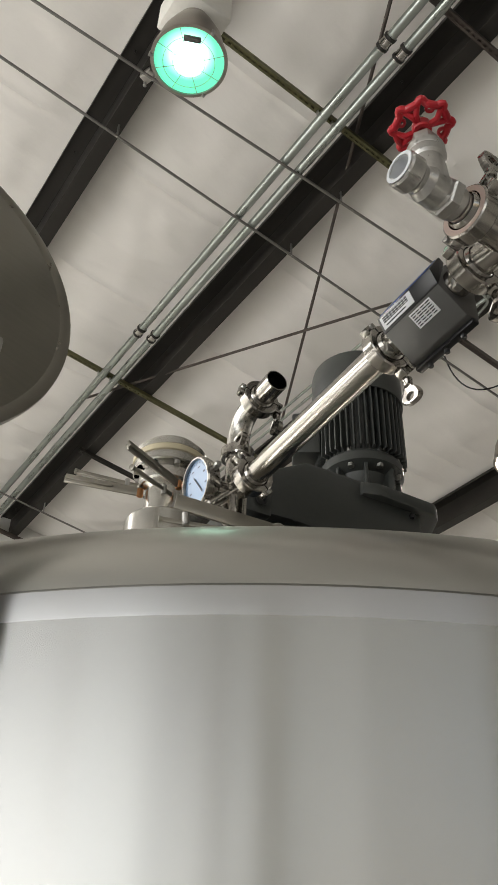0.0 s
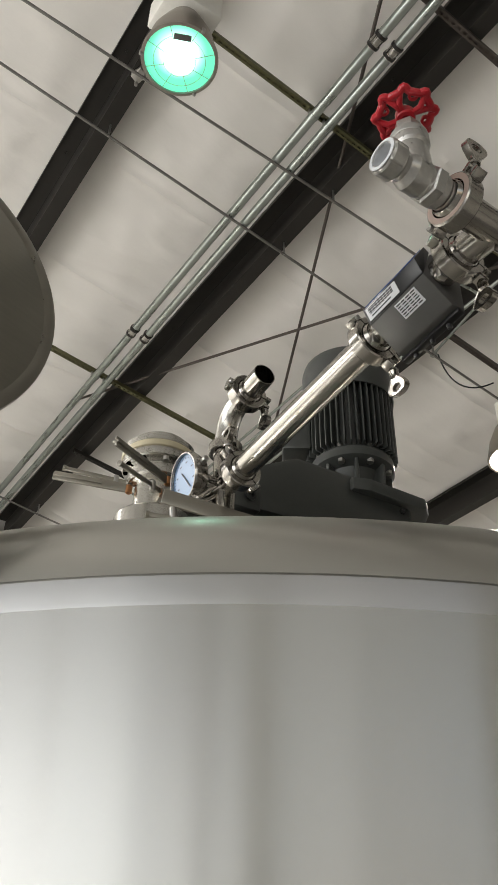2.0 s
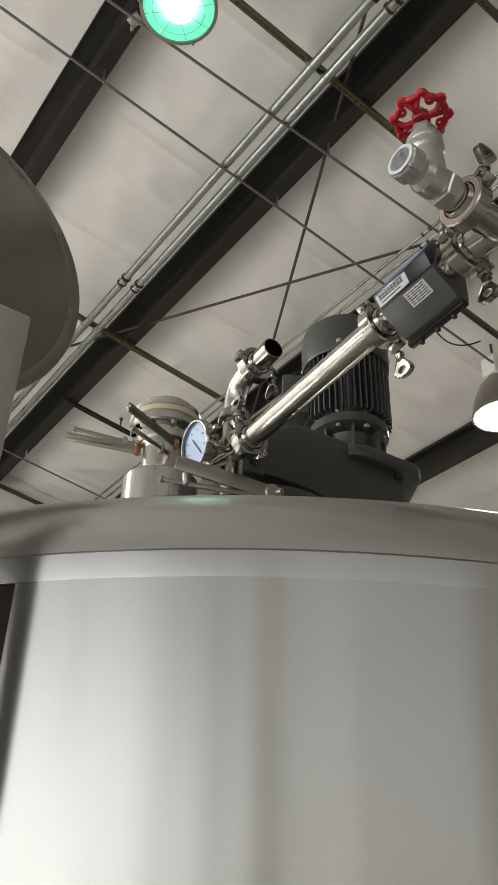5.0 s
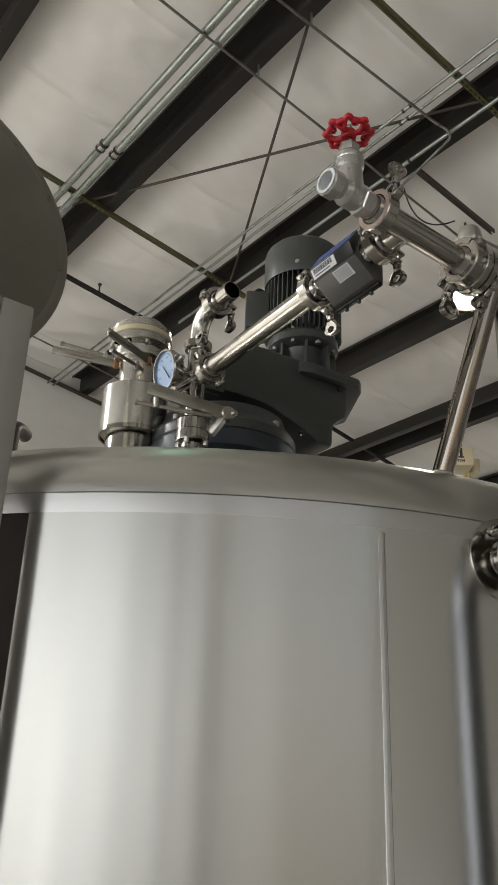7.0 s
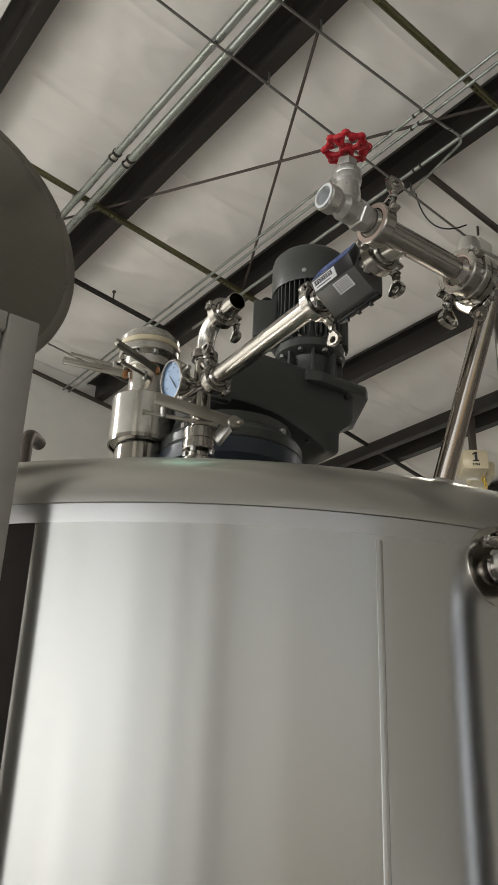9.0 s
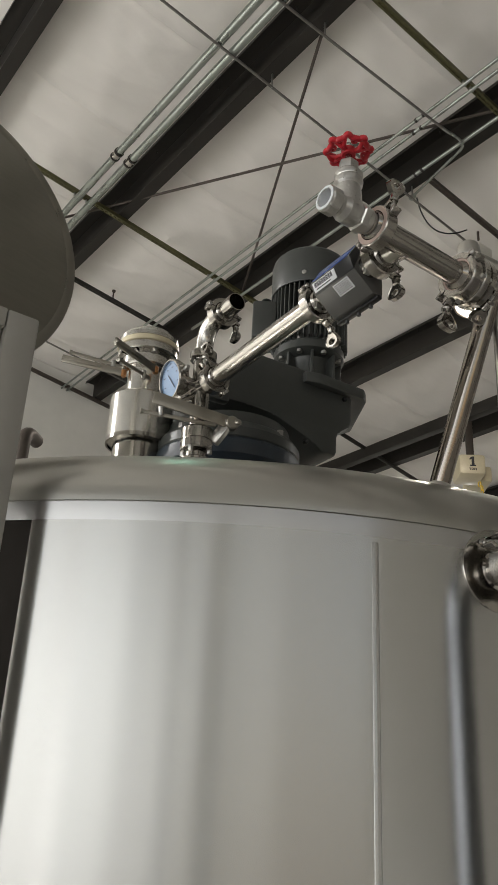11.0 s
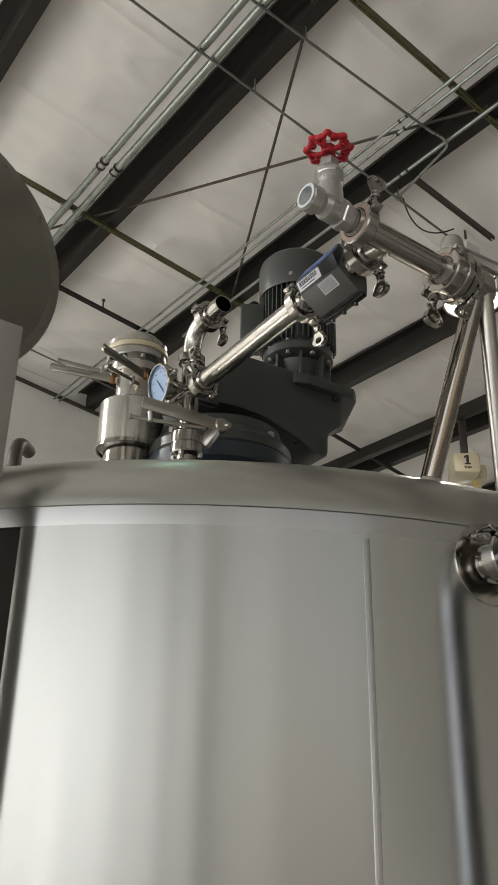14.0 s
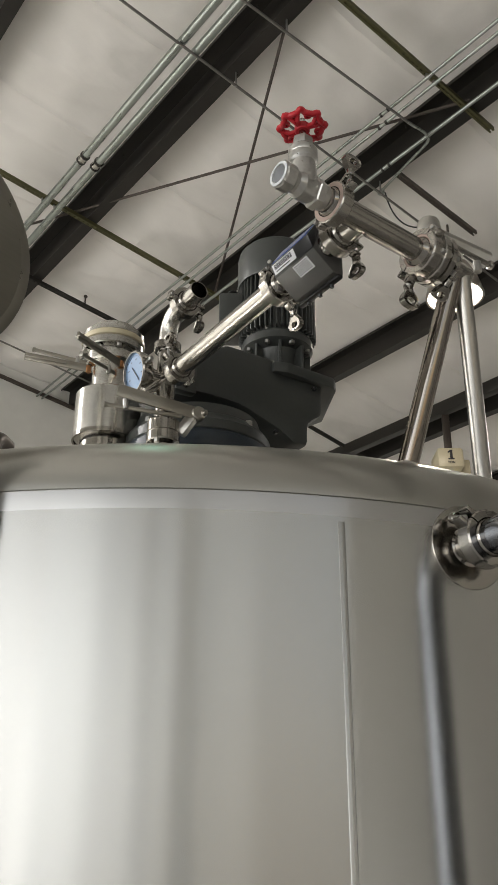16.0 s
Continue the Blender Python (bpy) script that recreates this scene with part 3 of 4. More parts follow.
def weld_pipe(name, p, q, label, mat_=STEEL, r=RP, category="pipe"):
    bm = B()
    pipe(bm, p, q, r)
    ob = part(name, bm, mat_, None)
    return tagged(ob, label, category, "tank top pipes")


# ---- thermometer column on the head ----
CX, CY, ZP = 0.702, 1.100, 2.437
D1 = Vector((-0.085, -0.996, 0)).normalized()
PT = Vector((CX, CY, ZP))
UP = Vector((0, 0, 1))
WEST = Vector((-0.98, 0.19, 0)).normalized()

stub = thing("tank_nozzle", (CX, CY, dome(CX, CY)), "short polished nozzle welded to the tank head", "nozzle")
bm = B()
lathe(bm, (CX, CY, dome(CX, CY) - 0.015), UP, [(0.019, 0), (0.024, 0.004), (0.020, 0.014), (0.0192, 0.05), (0.0255, 0.056), (0.0255, 0.062), (0.018, 0.062)], 40)
part("neck", bm, STEEL, stub)
pipe_clamp((CX, CY, dome(CX, CY) + 0.048), UP, (0.5, -0.8, 0))

valve = thing("butterfly_valve", (CX, CY, 2.262), "polished butterfly valve with a flat lever on the thermometer column", "valve")
bm = B()
lathe(bm, (CX, CY, 2.262), UP, [(0.018, -0.012), (0.0235, -0.010), (0.0235, 0.008), (0.030, 0.012), (0.0355, 0.013), (0.0375, 0.016), (0.0375, 0.034), (0.0352, 0.0355), (0.0352, 0.0375), (0.0375, 0.039), (0.0375, 0.064), (0.0355, 0.067), (0.0192, 0.071)], 48)
vb = part("valve_body", bm, STEEL, valve)
for k in range(4):
    a = radians(35 + 90 * k)
    p = Vector((CX + 0.033 * math.cos(a), CY + 0.033 * math.sin(a), 2.266))
    bm = B()
    lathe(bm, p, UP, [(0, 0), (0.006, 0), (0.0065, 0.002), (0.0065, 0.010), (0, 0.010)], 6)
    part("body_bolt", bm, BOLT, vb)
# lever: a flat bar with a hub at the pivot, and the thin trigger below it
tip, piv = Vector((0.580, 1.103, 2.374)), Vector((0.757, 1.045, 2.346))
u = (piv - tip).normalized()


def bar(bm, p, q, w, t, up=(0, 0, 1), bevel=0.0015):
    p, q = Vector(p), Vector(q)
    block(bm, frame_at((p + q) / 2, q - p, up), t, w, (q - p).length, bevel)


bm = B()
bar(bm, tip, piv, 0.030, 0.006)
part("lever", bm, LID, valve, "flat stainless lever")
bm = B()
rod(bm, piv + Vector((0.004, 0.012, 0)), piv + Vector((-0.003, -0.010, -0.001)), 0.0165, 28)
rod(bm, piv + Vector((0.006, -0.004, 0)), piv + Vector((0.010, -0.020, -0.001)), 0.007, 16)
part("lever_hub", bm, LID, valve)
bm = B()
bar(bm, piv + Vector((-0.006, 0.010, -0.004)), Vector((CX + 0.03, CY - 0.02, 2.300)), 0.026, 0.022, bevel=0.005)
part("lever_neck", bm, SATIN, valve)
bm = B()
bar(bm, (0.562, 1.118, 2.338), (0.72, 1.054, 2.332), 0.009, 0.006)
lathe(bm, (0.562, 1.118, 2.338), (-0.9, 0.3, 0), [(0, -0.004), (0.0065, -0.003), (0.0065, 0.003), (0, 0.004)], 16)
part("trigger_bar", bm, LID, valve)
bm = B()
rod(bm, (0.600, 1.099, 2.356), (0.603, 1.100, 2.332), 0.0065, 12)
part("trigger_pin", bm, BOLT, valve)

tee = thing("pipe_tee", (CX, CY, 2.333), "polished stainless pipe tee below the elbow", "pipe tee")
bm = B()
pipe(bm, (CX, CY, 2.333), (CX, CY, 2.512), RP)
part("upright", bm, STEEL, tee)
bm = B()
pipe(bm, PT + D1 * 0.012, PT + D1 * 0.052, RP)
part("pipe_branch", bm, STEEL, tee)
bm = B()
pipe(bm, PT + WEST * 0.012, PT + WEST * 0.050, 0.014)
part("gauge_branch", bm, STEEL, tee)
bm = B()
rod(bm, PT, (0.647, 1.106, 2.388), 0.0130, 24)
part("side_outlet", bm, STEEL, tee)

# dial thermometer
G = Vector((0.634, 1.130, 2.447))
GN = Vector((-0.95, 0.05, -0.18)).normalized()
gauge = thing("dial_thermometer", G, "round dial thermometer with a pale blue face and steel case", "thermometer")
bm = B()
lathe(bm, G, GN, [(0, -0.030), (0.0330, -0.030), (0.0440, -0.026), (0.0479, -0.016), (0.0479, -0.012), (0.0501, -0.010), (0.0501, 0.0), (0.0479, 0.003), (0.0451, 0.003), (0.0440, -0.002)], 56)
part("case", bm, STEEL, gauge)
bm = B()
lathe(bm, G, GN, [(0, -0.003), (0.0446, -0.003)], 48)
dial = part("dial_face", bm, DIAL, gauge, "pale blue dial")
gf = frame_at(G - GN * 0.0025, GN)
for k in range(30):
    a = radians(-130 + 260 * k / 29)
    L = 0.006 if k % 5 == 0 else 0.0035
    bm = B()
    block(bm, gf @ pose(0.039 * math.sin(a), 0.039 * math.cos(a), 0, 0, 0, -math.degrees(a)), 0.0007, L, 0.0004)
    part("tick", bm, INK, dial)
for k in range(6):
    a = radians(-110 + 220 * k / 5)
    bm = B()
    block(bm, gf @ pose(0.030 * math.sin(a), 0.030 * math.cos(a), 0), 0.006, 0.0022, 0.0004)
    part("numeral_bar", bm, INK, dial)
bm = B()
block(bm, gf @ pose(0.003, -0.005, 0.0012, 0, 0, 32), 0.0022, 0.044, 0.0008)
part("pointer", bm, INK, gauge, "black pointer")
bm = B()
lathe(bm, G - GN * 0.03, -GN, [(0.019, -0.002), (0.019, 0.006), (0.015, 0.008), (0.0145, 0.020), (0.012, 0.022), (0.012, 0.05)], 28)
part("stem", bm, STEEL, gauge)
bm = B()
gs = GN.cross(UP).normalized()
rod(bm, G - GN * 0.012 - gs * 0.046 + UP * 0.01, G - GN * 0.012 - gs * 0.062 + UP * 0.012, 0.006, 8)
part("adjusting_screw", bm, BOLT, gauge)

# elbow with an open end
pipe_clamp((CX, CY, 2.520), UP, (-0.35, -0.95, 0), hang=(0, 0, -1), s=0.88)
elbow = thing("pipe_elbow", (CX, CY, 2.53), "polished stainless elbow pipe rising from the tee", "pipe elbow")
bm = B()
zt = 2.603
e1 = Vector((CX, CY, zt)) + D1 * 0.066
bend(bm, [(CX, CY, 2.528), (CX, CY, 2.534)] + arc((CX, CY, 2.538), (CX, CY, zt), Vector((CX, CY, zt)) + D1 * 0.058, 14) + [e1], RP, 32)
part("bend", bm, BRIGHT, elbow)
pipe_clamp(e1 + D1 * 0.012, D1, (0.95, 0, -0.2), hang=(0, 0, -1))
openend = thing("pipe_ferrule", e1 + D1 * 0.02, "short open-ended polished pipe stub clamped to the elbow", "pipe stub")
bm = B()
pipe(bm, e1 + D1 * 0.018, e1 + D1 * 0.078, RP, 0.0018, 40)
part("tube", bm, STEEL, openend)
# near-black disc paints the shade inside the open tube
bm = B()
lathe(bm, e1 + D1 * 0.03, D1, [(0, 0), (RP - 0.0018, 0)], 32)
part("bore_shade", bm, BORE, openend)

# ---- run to the flow meter ----
pipe_clamp(PT + D1 * 0.062, D1, (-0.7, 0, 0.7), hang=(0, 0, 1))
weld_pipe("cross_pipe", PT + D1 * 0.070, PT + D1 * 0.446, "long polished stainless pipe between tee and flow meter")
pipe_clamp(PT + D1 * 0.452, D1, (0.75, 0, -0.6), hang=(0.25, 0, -0.95))
pipe_clamp(PT + D1 * 0.637, D1, (0.9, 0, -0.35), hang=(0, 0, -1))

meter = thing("flow_meter", PT + D1 * 0.545, "grey flow meter box with a blue and black display", "flow meter")
MF = Matrix.Translation(PT + D1 * 0.476) @ Matrix(((D1.y * -1, 0, D1.x, 0), (D1.x, 0, D1.y, 0), (0, 1, 0, 0), (0, 0, 0, 1)))
bm = B()
prism(bm, MF @ pose(0, 0, 0.012), [(-0.030, -0.013), (0.014, -0.047), (0.036, -0.046), (0.036, 0.024), (-0.011, 0.036), (-0.024, 0.004)], 0.114, 0.002)
mb = part("housing", bm, BOXGREY, meter)
bm = B()
prism(bm, MF @ pose(0, 0, 0.012), [(-0.042, 0.010), (-0.031, -0.0125), (-0.0285, -0.0135), (-0.0225, 0.004), (-0.0125, 0.037), (-0.021, 0.044)], 0.114, 0.0015)
dsp = part("display_head", bm, BLACK, meter, "black display head")


def on_face(name, mat_, a, b, z0, z1, lift, parent, label="", sub=None):
    """A thin plate on the slanted face from a to b (across) and z0 to z1 (along)."""
    a, b = Vector(a), Vector(b)
    t = (b - a).normalized()
    nrm = Vector((t.y, -t.x))
    bm = B()
    prism(bm, MF @ pose(0, 0, z0), [a + nrm * 0.0002, b + nrm * 0.0002, b + nrm * lift, a + nrm * lift], z1 - z0)
    return part(name, bm, mat_, parent, label, smooth=False)


on_face("blue_panel", BLUE, (-0.0410, 0.0116), (-0.0222, 0.0420), 0.018, 0.120, -0.0010, dsp, "glossy blue display film")
lab = on_face("barcode_label", PAPER, (-0.0406, 0.0071), (-0.0324, -0.0096), 0.017, 0.082, 0.0010, dsp, "white barcode label")
zz = 0.022
for k in range(24):
    w = (0.0008, 0.0016, 0.0012)[k % 3]
    on_face("bar", INK, (-0.0400, 0.0060), (-0.0359, -0.0024), zz, zz + w, 0.0014, lab)
    zz += w + (0.0010, 0.0007, 0.0013)[(k * 7) % 3]
on_face("text_bar", INK, (-0.0346, -0.0051), (-0.0339, -0.0066), 0.024, 0.066, 0.0014, lab)
rate = on_face("rating_label", PAPER, (-0.0268, -0.0155), (-0.0078, -0.0302), 0.061, 0.103, 0.0010, mb, "silver rating label with fine print")
for k in range(6):
    a = 0.09 + 0.148 * k
    for j in range(4):
        p0, p1 = Vector((-0.0268, -0.0155)), Vector((-0.0078, -0.0302))
        z0 = 0.0635 + 0.0096 * j
        on_face("print_bar", INK, p0.lerp(p1, a), p0.lerp(p1, a + 0.065), z0, z0 + (0.0082, 0.0064, 0.0074)[(k + j) % 3], 0.0014, rate)
bm = B()
block(bm, MF @ pose(0.030, -0.0475, 0.066), 0.012, 0.010, 0.118, 0.002)
skirt = part("cable_skirt", bm, BLACK, mb, "black lower edge with cable glands")
for k in range(3):
    bm = B()
    rod(bm, MF @ Vector((0.031, -0.048, 0.030 + 0.034 * k)), MF @ Vector((0.033, -0.058, 0.030 + 0.034 * k)), 0.004, 10)
    part("gland", bm, BLACK, skirt)
for zz in (0.0, 0.138):
    bm = B()
    rod(bm, MF @ Vector((0, 0, zz - 0.014)), MF @ Vector((0, 0, zz + 0.014)), 0.021, 32)
    part("spigot", bm, STEEL, meter)
    bm = B()
    block(bm, MF @ pose(-0.012, -0.012, zz + (0.003 if zz else -0.003)), 0.012, 0.030, 0.008, 0.001)
    part("locator_plate", bm, SATIN, meter)

# ---- header with the hand valve ----
HY, HZ = 0.403, 2.430
XD = Vector((1, 0, 0))
J = PT + D1 * 0.642
header = thing("header_tee", (0.66, HY, HZ), "polished stainless header tee between two clamps", "pipe tee")
bm = B()
pipe(bm, (0.596, HY, HZ), (0.782, HY, HZ), RP, 0.0018, 40)
part("run", bm, STEEL, header)
bm = B()
bend(bm, [J, Vector((J.x + (0.645 - J.x) * 0.5, (J.y + HY) / 2, HZ + 0.003)), Vector((0.645, HY, HZ))], RP, 32)
part("branch", bm, STEEL, header)



# pink colour paints the warm light reflected on the clamp's inner face
def pink_reflection_ring(x):
    bm = B()
    lathe(bm, (x, HY, HZ), XD, [(0.0262, -0.0120), (0.0336, -0.0122), (0.0344, -0.0110), (0.0344, -0.006), (0.0262, -0.006)], 40)
    tagged(part("pink_reflection_ring", bm, PINK), "ring tinted pink for the warm reflection on a header clamp", "gasket", "header gaskets")


pink_reflection_ring(0.578)
pink_reflection_ring(0.790)
pipe_clamp((0.578, HY, HZ), XD, (0.0, -0.80, 0.45), hang=(0.1, -0.1, 1))
pipe_clamp((0.790, HY, HZ), XD, (0, 0.78, -0.62), s=1.18, hang=(0, 0, -1))

globe = thing("globe_valve", (0.52, HY, HZ - 0.03), "cast stainless valve with a red handwheel on the header", "valve")
VX = 0.512
bm = B()
lathe(bm, (0.462, HY, HZ), XD, [(0.0163, 0.004), (0.0163, 0), (0.0213, 0), (0.0229, 0.003), (0.0229, 0.020), (0.0194, 0.024), (0.0182, 0.030), (0.0224, 0.040), (0.0220, 0.050), (0.0224, 0.060), (0.0182, 0.070), (0.0182, 0.074), (0.0216, 0.0765), (0.0216, 0.090), (0.0197, 0.0925), (0.0158, 0.0935), (0.0196, 0.0945), (0.0196, 0.120)], 8 * 5)
lathe(bm, (VX, HY, HZ), UP, [(0.0229, 0.0), (0.0221, 0.030), (0.0202, 0.046), (0.0232, 0.050), (0.0244, 0.056), (0.0232, 0.062), (0.0240, 0.064), (0.0240, 0.072), (0.0202, 0.077), (0.0167, 0.081), (0.0145, 0.083)], 36)
part("valve_body", bm, CAST, globe)
bm = B()
lathe(bm, (0.461, HY, HZ), XD, [(0.0167, 0.0005), (0.0221, 0.0005), (0.0240, 0.003), (0.0240, 0.019), (0.0205, 0.0215)], 6)
part("hex_end", bm, CAST, globe)
bm = B()
lathe(bm, (0.464, HY, HZ), XD, [(0.0207, -0.0036), (0.0163, -0.0042), (0.0158, 0.022), (0.0119, 0.024), (0.0119, 0.05), (0, 0.05)], 32)
part("threaded_mouth", bm, PAPER, globe, "white lined valve mouth")
bm = B()
lathe(bm, (0.528, HY, HZ), XD, [(0.0167, 0.0), (0.0238, 0.0), (0.0264, 0.002), (0.0264, 0.014), (0.0238, 0.016), (0.0167, 0.016)], 6)
part("hex_collar", bm, CAST, globe)
bm = B()
lathe(bm, (VX, HY, HZ + 0.081), UP, [(0, 0), (0.0163, 0), (0.0172, 0.002), (0.0172, 0.015), (0.0150, 0.018), (0.0070, 0.019)], 6)
part("gland_nut", bm, CAST, globe)
bm = B()
rod(bm, (VX, HY, HZ + 0.095), (VX, HY, HZ + 0.140), 0.006, 14)
part("stem", bm, STEEL, globe)
WZ = HZ + 0.124
bm = B()
n = 128
loop = []
for k in range(n + 1):
    a = 2 * math.pi * k / n
    tipk = max(0.0, math.cos(8 * a)) ** 2
    r = 0.0325 + 0.0058 * tipk
    loop.append(Vector((VX + r * math.cos(a), HY + r * math.sin(a), WZ + 0.0010 * math.cos(8 * a))))
bend(bm, loop, 0.0050, 12)
wheel = part("handwheel", bm, RED, globe, "red cast handwheel with a scalloped rim")
for k in range(4):
    a = radians(20 + 90 * k)
    bm = B()
    for s in (-1, 1):
        b = a + s * 0.28
        bend(bm, [Vector((VX + 0.008 * math.cos(a), HY + 0.008 * math.sin(a), WZ - 0.004)), Vector((VX + 0.022 * math.cos(a + s * 0.12), HY + 0.022 * math.sin(a + s * 0.12), WZ - 0.005)), Vector((VX + 0.032 * math.cos(b), HY + 0.032 * math.sin(b), WZ))], 0.0040, 10)
    part("spoke", bm, RED, wheel)
for k in range(8):
    a = radians(22.5 + 45 * k)
    bm = B()
    p = Vector((VX + 0.0275 * math.cos(a), HY + 0.0275 * math.sin(a), WZ - 0.001))
    lathe(bm, p, UP, [(0.0030, -0.0022), (0.0062, -0.0022), (0.0068, 0.0), (0.0062, 0.0022), (0.0030, 0.0022), (0.0026, 0.0), (0.0030, -0.0022)], 16)
    part("lug_eye", bm, RED, wheel)
bm = B()
lathe(bm, (VX, HY, WZ - 0.010), UP, [(0.0, 0), (0.011, 0), (0.0125, 0.002), (0.0125, 0.012), (0.010, 0.014), (0, 0.014)], 24)
part("hub", bm, RED, wheel)
bm = B()
lathe(bm, (VX, HY, WZ + 0.004), UP, [(0, 0), (0.0075, 0), (0.0075, 0.006), (0, 0.007)], 6)
part("wheel_nut", bm, BOLT, globe)

# butterfly valve at the header's other end
bv = thing("butterfly_valve", (0.81, HY, HZ - 0.03), "polished butterfly valve with a long lever on the header", "valve")
bm = B()
lathe(bm, (0.800, HY, HZ), XD, [(0.019, 0), (0.046, 0), (0.048, 0.002), (0.048, 0.013), (0.0435, 0.0145), (0.0435, 0.0165), (0.048, 0.018), (0.048, 0.029), (0.046, 0.031), (0.019, 0.031)], 44)
bb = part("valve_body", bm, STEEL, bv)
for k in range(4):
    a = radians(20 + 90 * k)
    bm = B()
    rod(bm, (0.793, HY + 0.043 * math.cos(a), HZ + 0.043 * math.sin(a)), (0.838, HY + 0.043 * math.cos(a), HZ + 0.043 * math.sin(a)), 0.0045, 8)
    part("body_bolt", bm, BOLT, bb)
bm = B()
lathe(bm, (0.816, HY, HZ + 0.036), UP, [(0.012, 0), (0.012, 0.014), (0.0215, 0.016), (0.0225, 0.020), (0.0205, 0.040), (0.018, 0.046), (0.012, 0.050), (0, 0.051)], 36)
part("lever_hub", bm, SATIN, bv, "rounded satin lever hub")
bm = B()
bar(bm, (0.83, HY + 0.004, HZ + 0.068), (1.03, HY + 0.03, HZ + 0.118), 0.009, 0.026)
part("lever", bm, SATIN, bv)
bm = B()
rod(bm, (0.84, HY - 0.005, HZ + 0.052), (0.985, HY - 0.004, HZ + 0.060), 0.005, 12)
lathe(bm, (0.985, HY - 0.004, HZ + 0.060), (1, 0, 0.05), [(0, -0.003), (0.009, -0.001), (0.009, 0.004), (0, 0.006)], 16)
part("trigger_rod", bm, STEEL, bv)
bm = B()
rod(bm, (0.95, HY, HZ + 0.055), (0.95, HY, HZ + 0.030), 0.008, 12)
part("trigger_spring", bm, BOLT, bv)
pipe_clamp((0.842, HY, HZ), XD, (0.0, -0.6, -0.75))
end = thing("pipe_bend", (0.88, HY, HZ - 0.03), "polished stainless end bend joining two drop pipes", "pipe bend")
bm = B()
lathe(bm, (0.846, HY, HZ), XD, [(0.0175, 0), (RP, 0), (RP, 0.050), (RP * 0.9, 0.062), (RP * 0.6, 0.070), (0, 0.073)], 36)
part("run", bm, STEEL, end)


def drop(p, q, r, label, finish=STEEL):
    p, q = Vector(p), Vector(q)
    t = thing("drop_pipe", q, label, "pipe", "tank top pipes")
    bm = B()
    pipe(bm, q, p, r, 0.0015, 36)
    part("tube", bm, finish, t)
    bm = B()
    d = (p - q).normalized()
    lathe(bm, q + d * 0.002, (0, 0, 1), [(r + 0.004, -0.012), (r + 0.003, 0.002), (r, 0.008)], 36)
    part("weld_collar", bm, SATIN, t)


drop((0.878, HY + 0.004, HZ - 0.006), (0.853, 0.528, dome(0.853, 0.528)), 0.0185, "leaning polished drop pipe from header to tank head", MIRROR)
drop((0.892, HY - 0.004, HZ - 0.008), (1.000, 0.478, dome(1.0, 0.478)), 0.0155, "thin leaning satin steel drop pipe from header to tank head", SATIN)

# ---- agitator drive ----
MX, MY = 1.243, 1.345
FX, FY = 0.930, 1.300
drive = thing("agitator_drive", (FX, FY, dome(FX, FY)), "dark grey gear motor with a finned upright motor on the tank", "gear motor")
bm = B()
zb = dome(FX, FY) - 0.03
lathe(bm, (FX, FY, 0), UP, [(0.150, zb), (0.150, 2.30), (0.165, 2.315), (0.190, 2.325), (0.192, 2.330), (0.192, 2.362), (0.186, 2.370)], 72)
part("mount_ring", bm, NAVY, drive, "dark blue mounting ring")
bm = B()
lathe(bm, (FX, FY, 0), UP, [(0.186, 2.368), (0.190, 2.372), (0.190, 2.395), (0.180, 2.410), (0.168, 2.420), (0.160, 2.450)], 72)
part("flange", bm, GEAR, drive, "painted output flange with bolts")
for k in range(8):
    a = radians(12 + 45 * k)
    bm = B()
    lathe(bm, (FX + 0.176 * math.cos(a), FY + 0.176 * math.sin(a), 2.405), UP, [(0, 0), (0.0095, 0), (0.0095, 0.012), (0.008, 0.014), (0, 0.014)], 6)
    part("flange_bolt", bm, BOLT, drive)
FR = Matrix(((0.994, 0.105, 0, 0.800), (-0.105, 0.994, 0, 1.215), (0, 0, 1, 0), (0, 0, 0, 1)))  # along the housing, across it, up
TOXZ = Matrix(((1, 0, 0, 0), (0, 0, 1, 0), (0, 1, 0, 0), (0, 0, 0, 1)))
bm = B()
prism(bm, FR @ TOXZ, [(0.020, 2.500), (0.028, 2.600), (0.15, 2.668), (0.30, 2.668), (0.462, 2.640), (0.462, 2.545), (0.455, 2.530), (0.420, 2.505), (0.412, 2.495), (0.410, 2.430), (0.36, 2.430), (0.325, 2.453), (0.20, 2.498), (0.12, 2.503)], 0.30, 0.014)
part("gear_housing", bm, GEAR, drive, "cast gear housing")
bm = B()
prism(bm, FR @ pose(0, -0.012, 2.622), [(0.29, 0.0), (0.33, -0.012), (0.490, -0.006), (0.512, 0.014), (0.60, 0.20), (0.56, 0.34), (0.30, 0.34), (0.26, 0.20)], 0.034, 0.007)
part("motor_plate", bm, GEAR, drive, "motor mounting plate")
bm = B()
block(bm, FR @ pose(0.022, -0.004, 2.520), 0.062, 0.030, 0.075, 0.008)
lug = part("lug", bm, GEAR, drive, "cast mounting lug")
bm = B()
p = FR @ Vector((0.024, -0.022, 2.512))
lathe(bm, p, FR.to_3x3() @ Vector((0, -1, 0)), [(0.012, 0), (0.0125, 0.004), (0.008, 0.004), (0.0075, -0.004), (0, -0.004)], 24)
part("bolt_hole", bm, BLACK, lug)
for x, z in ((0.30, 2.445), (0.43, 2.610), (0.17, 2.46)):
    bm = B()
    lathe(bm, FR @ Vector((x, -0.002, z)), FR.to_3x3() @ Vector((0, -1, 0)), [(0, 0.006), (0.006, 0.006), (0.0075, 0.003), (0.0075, -0.003)], 6)
    part("housing_screw", bm, BLACK, drive)
bm = B()
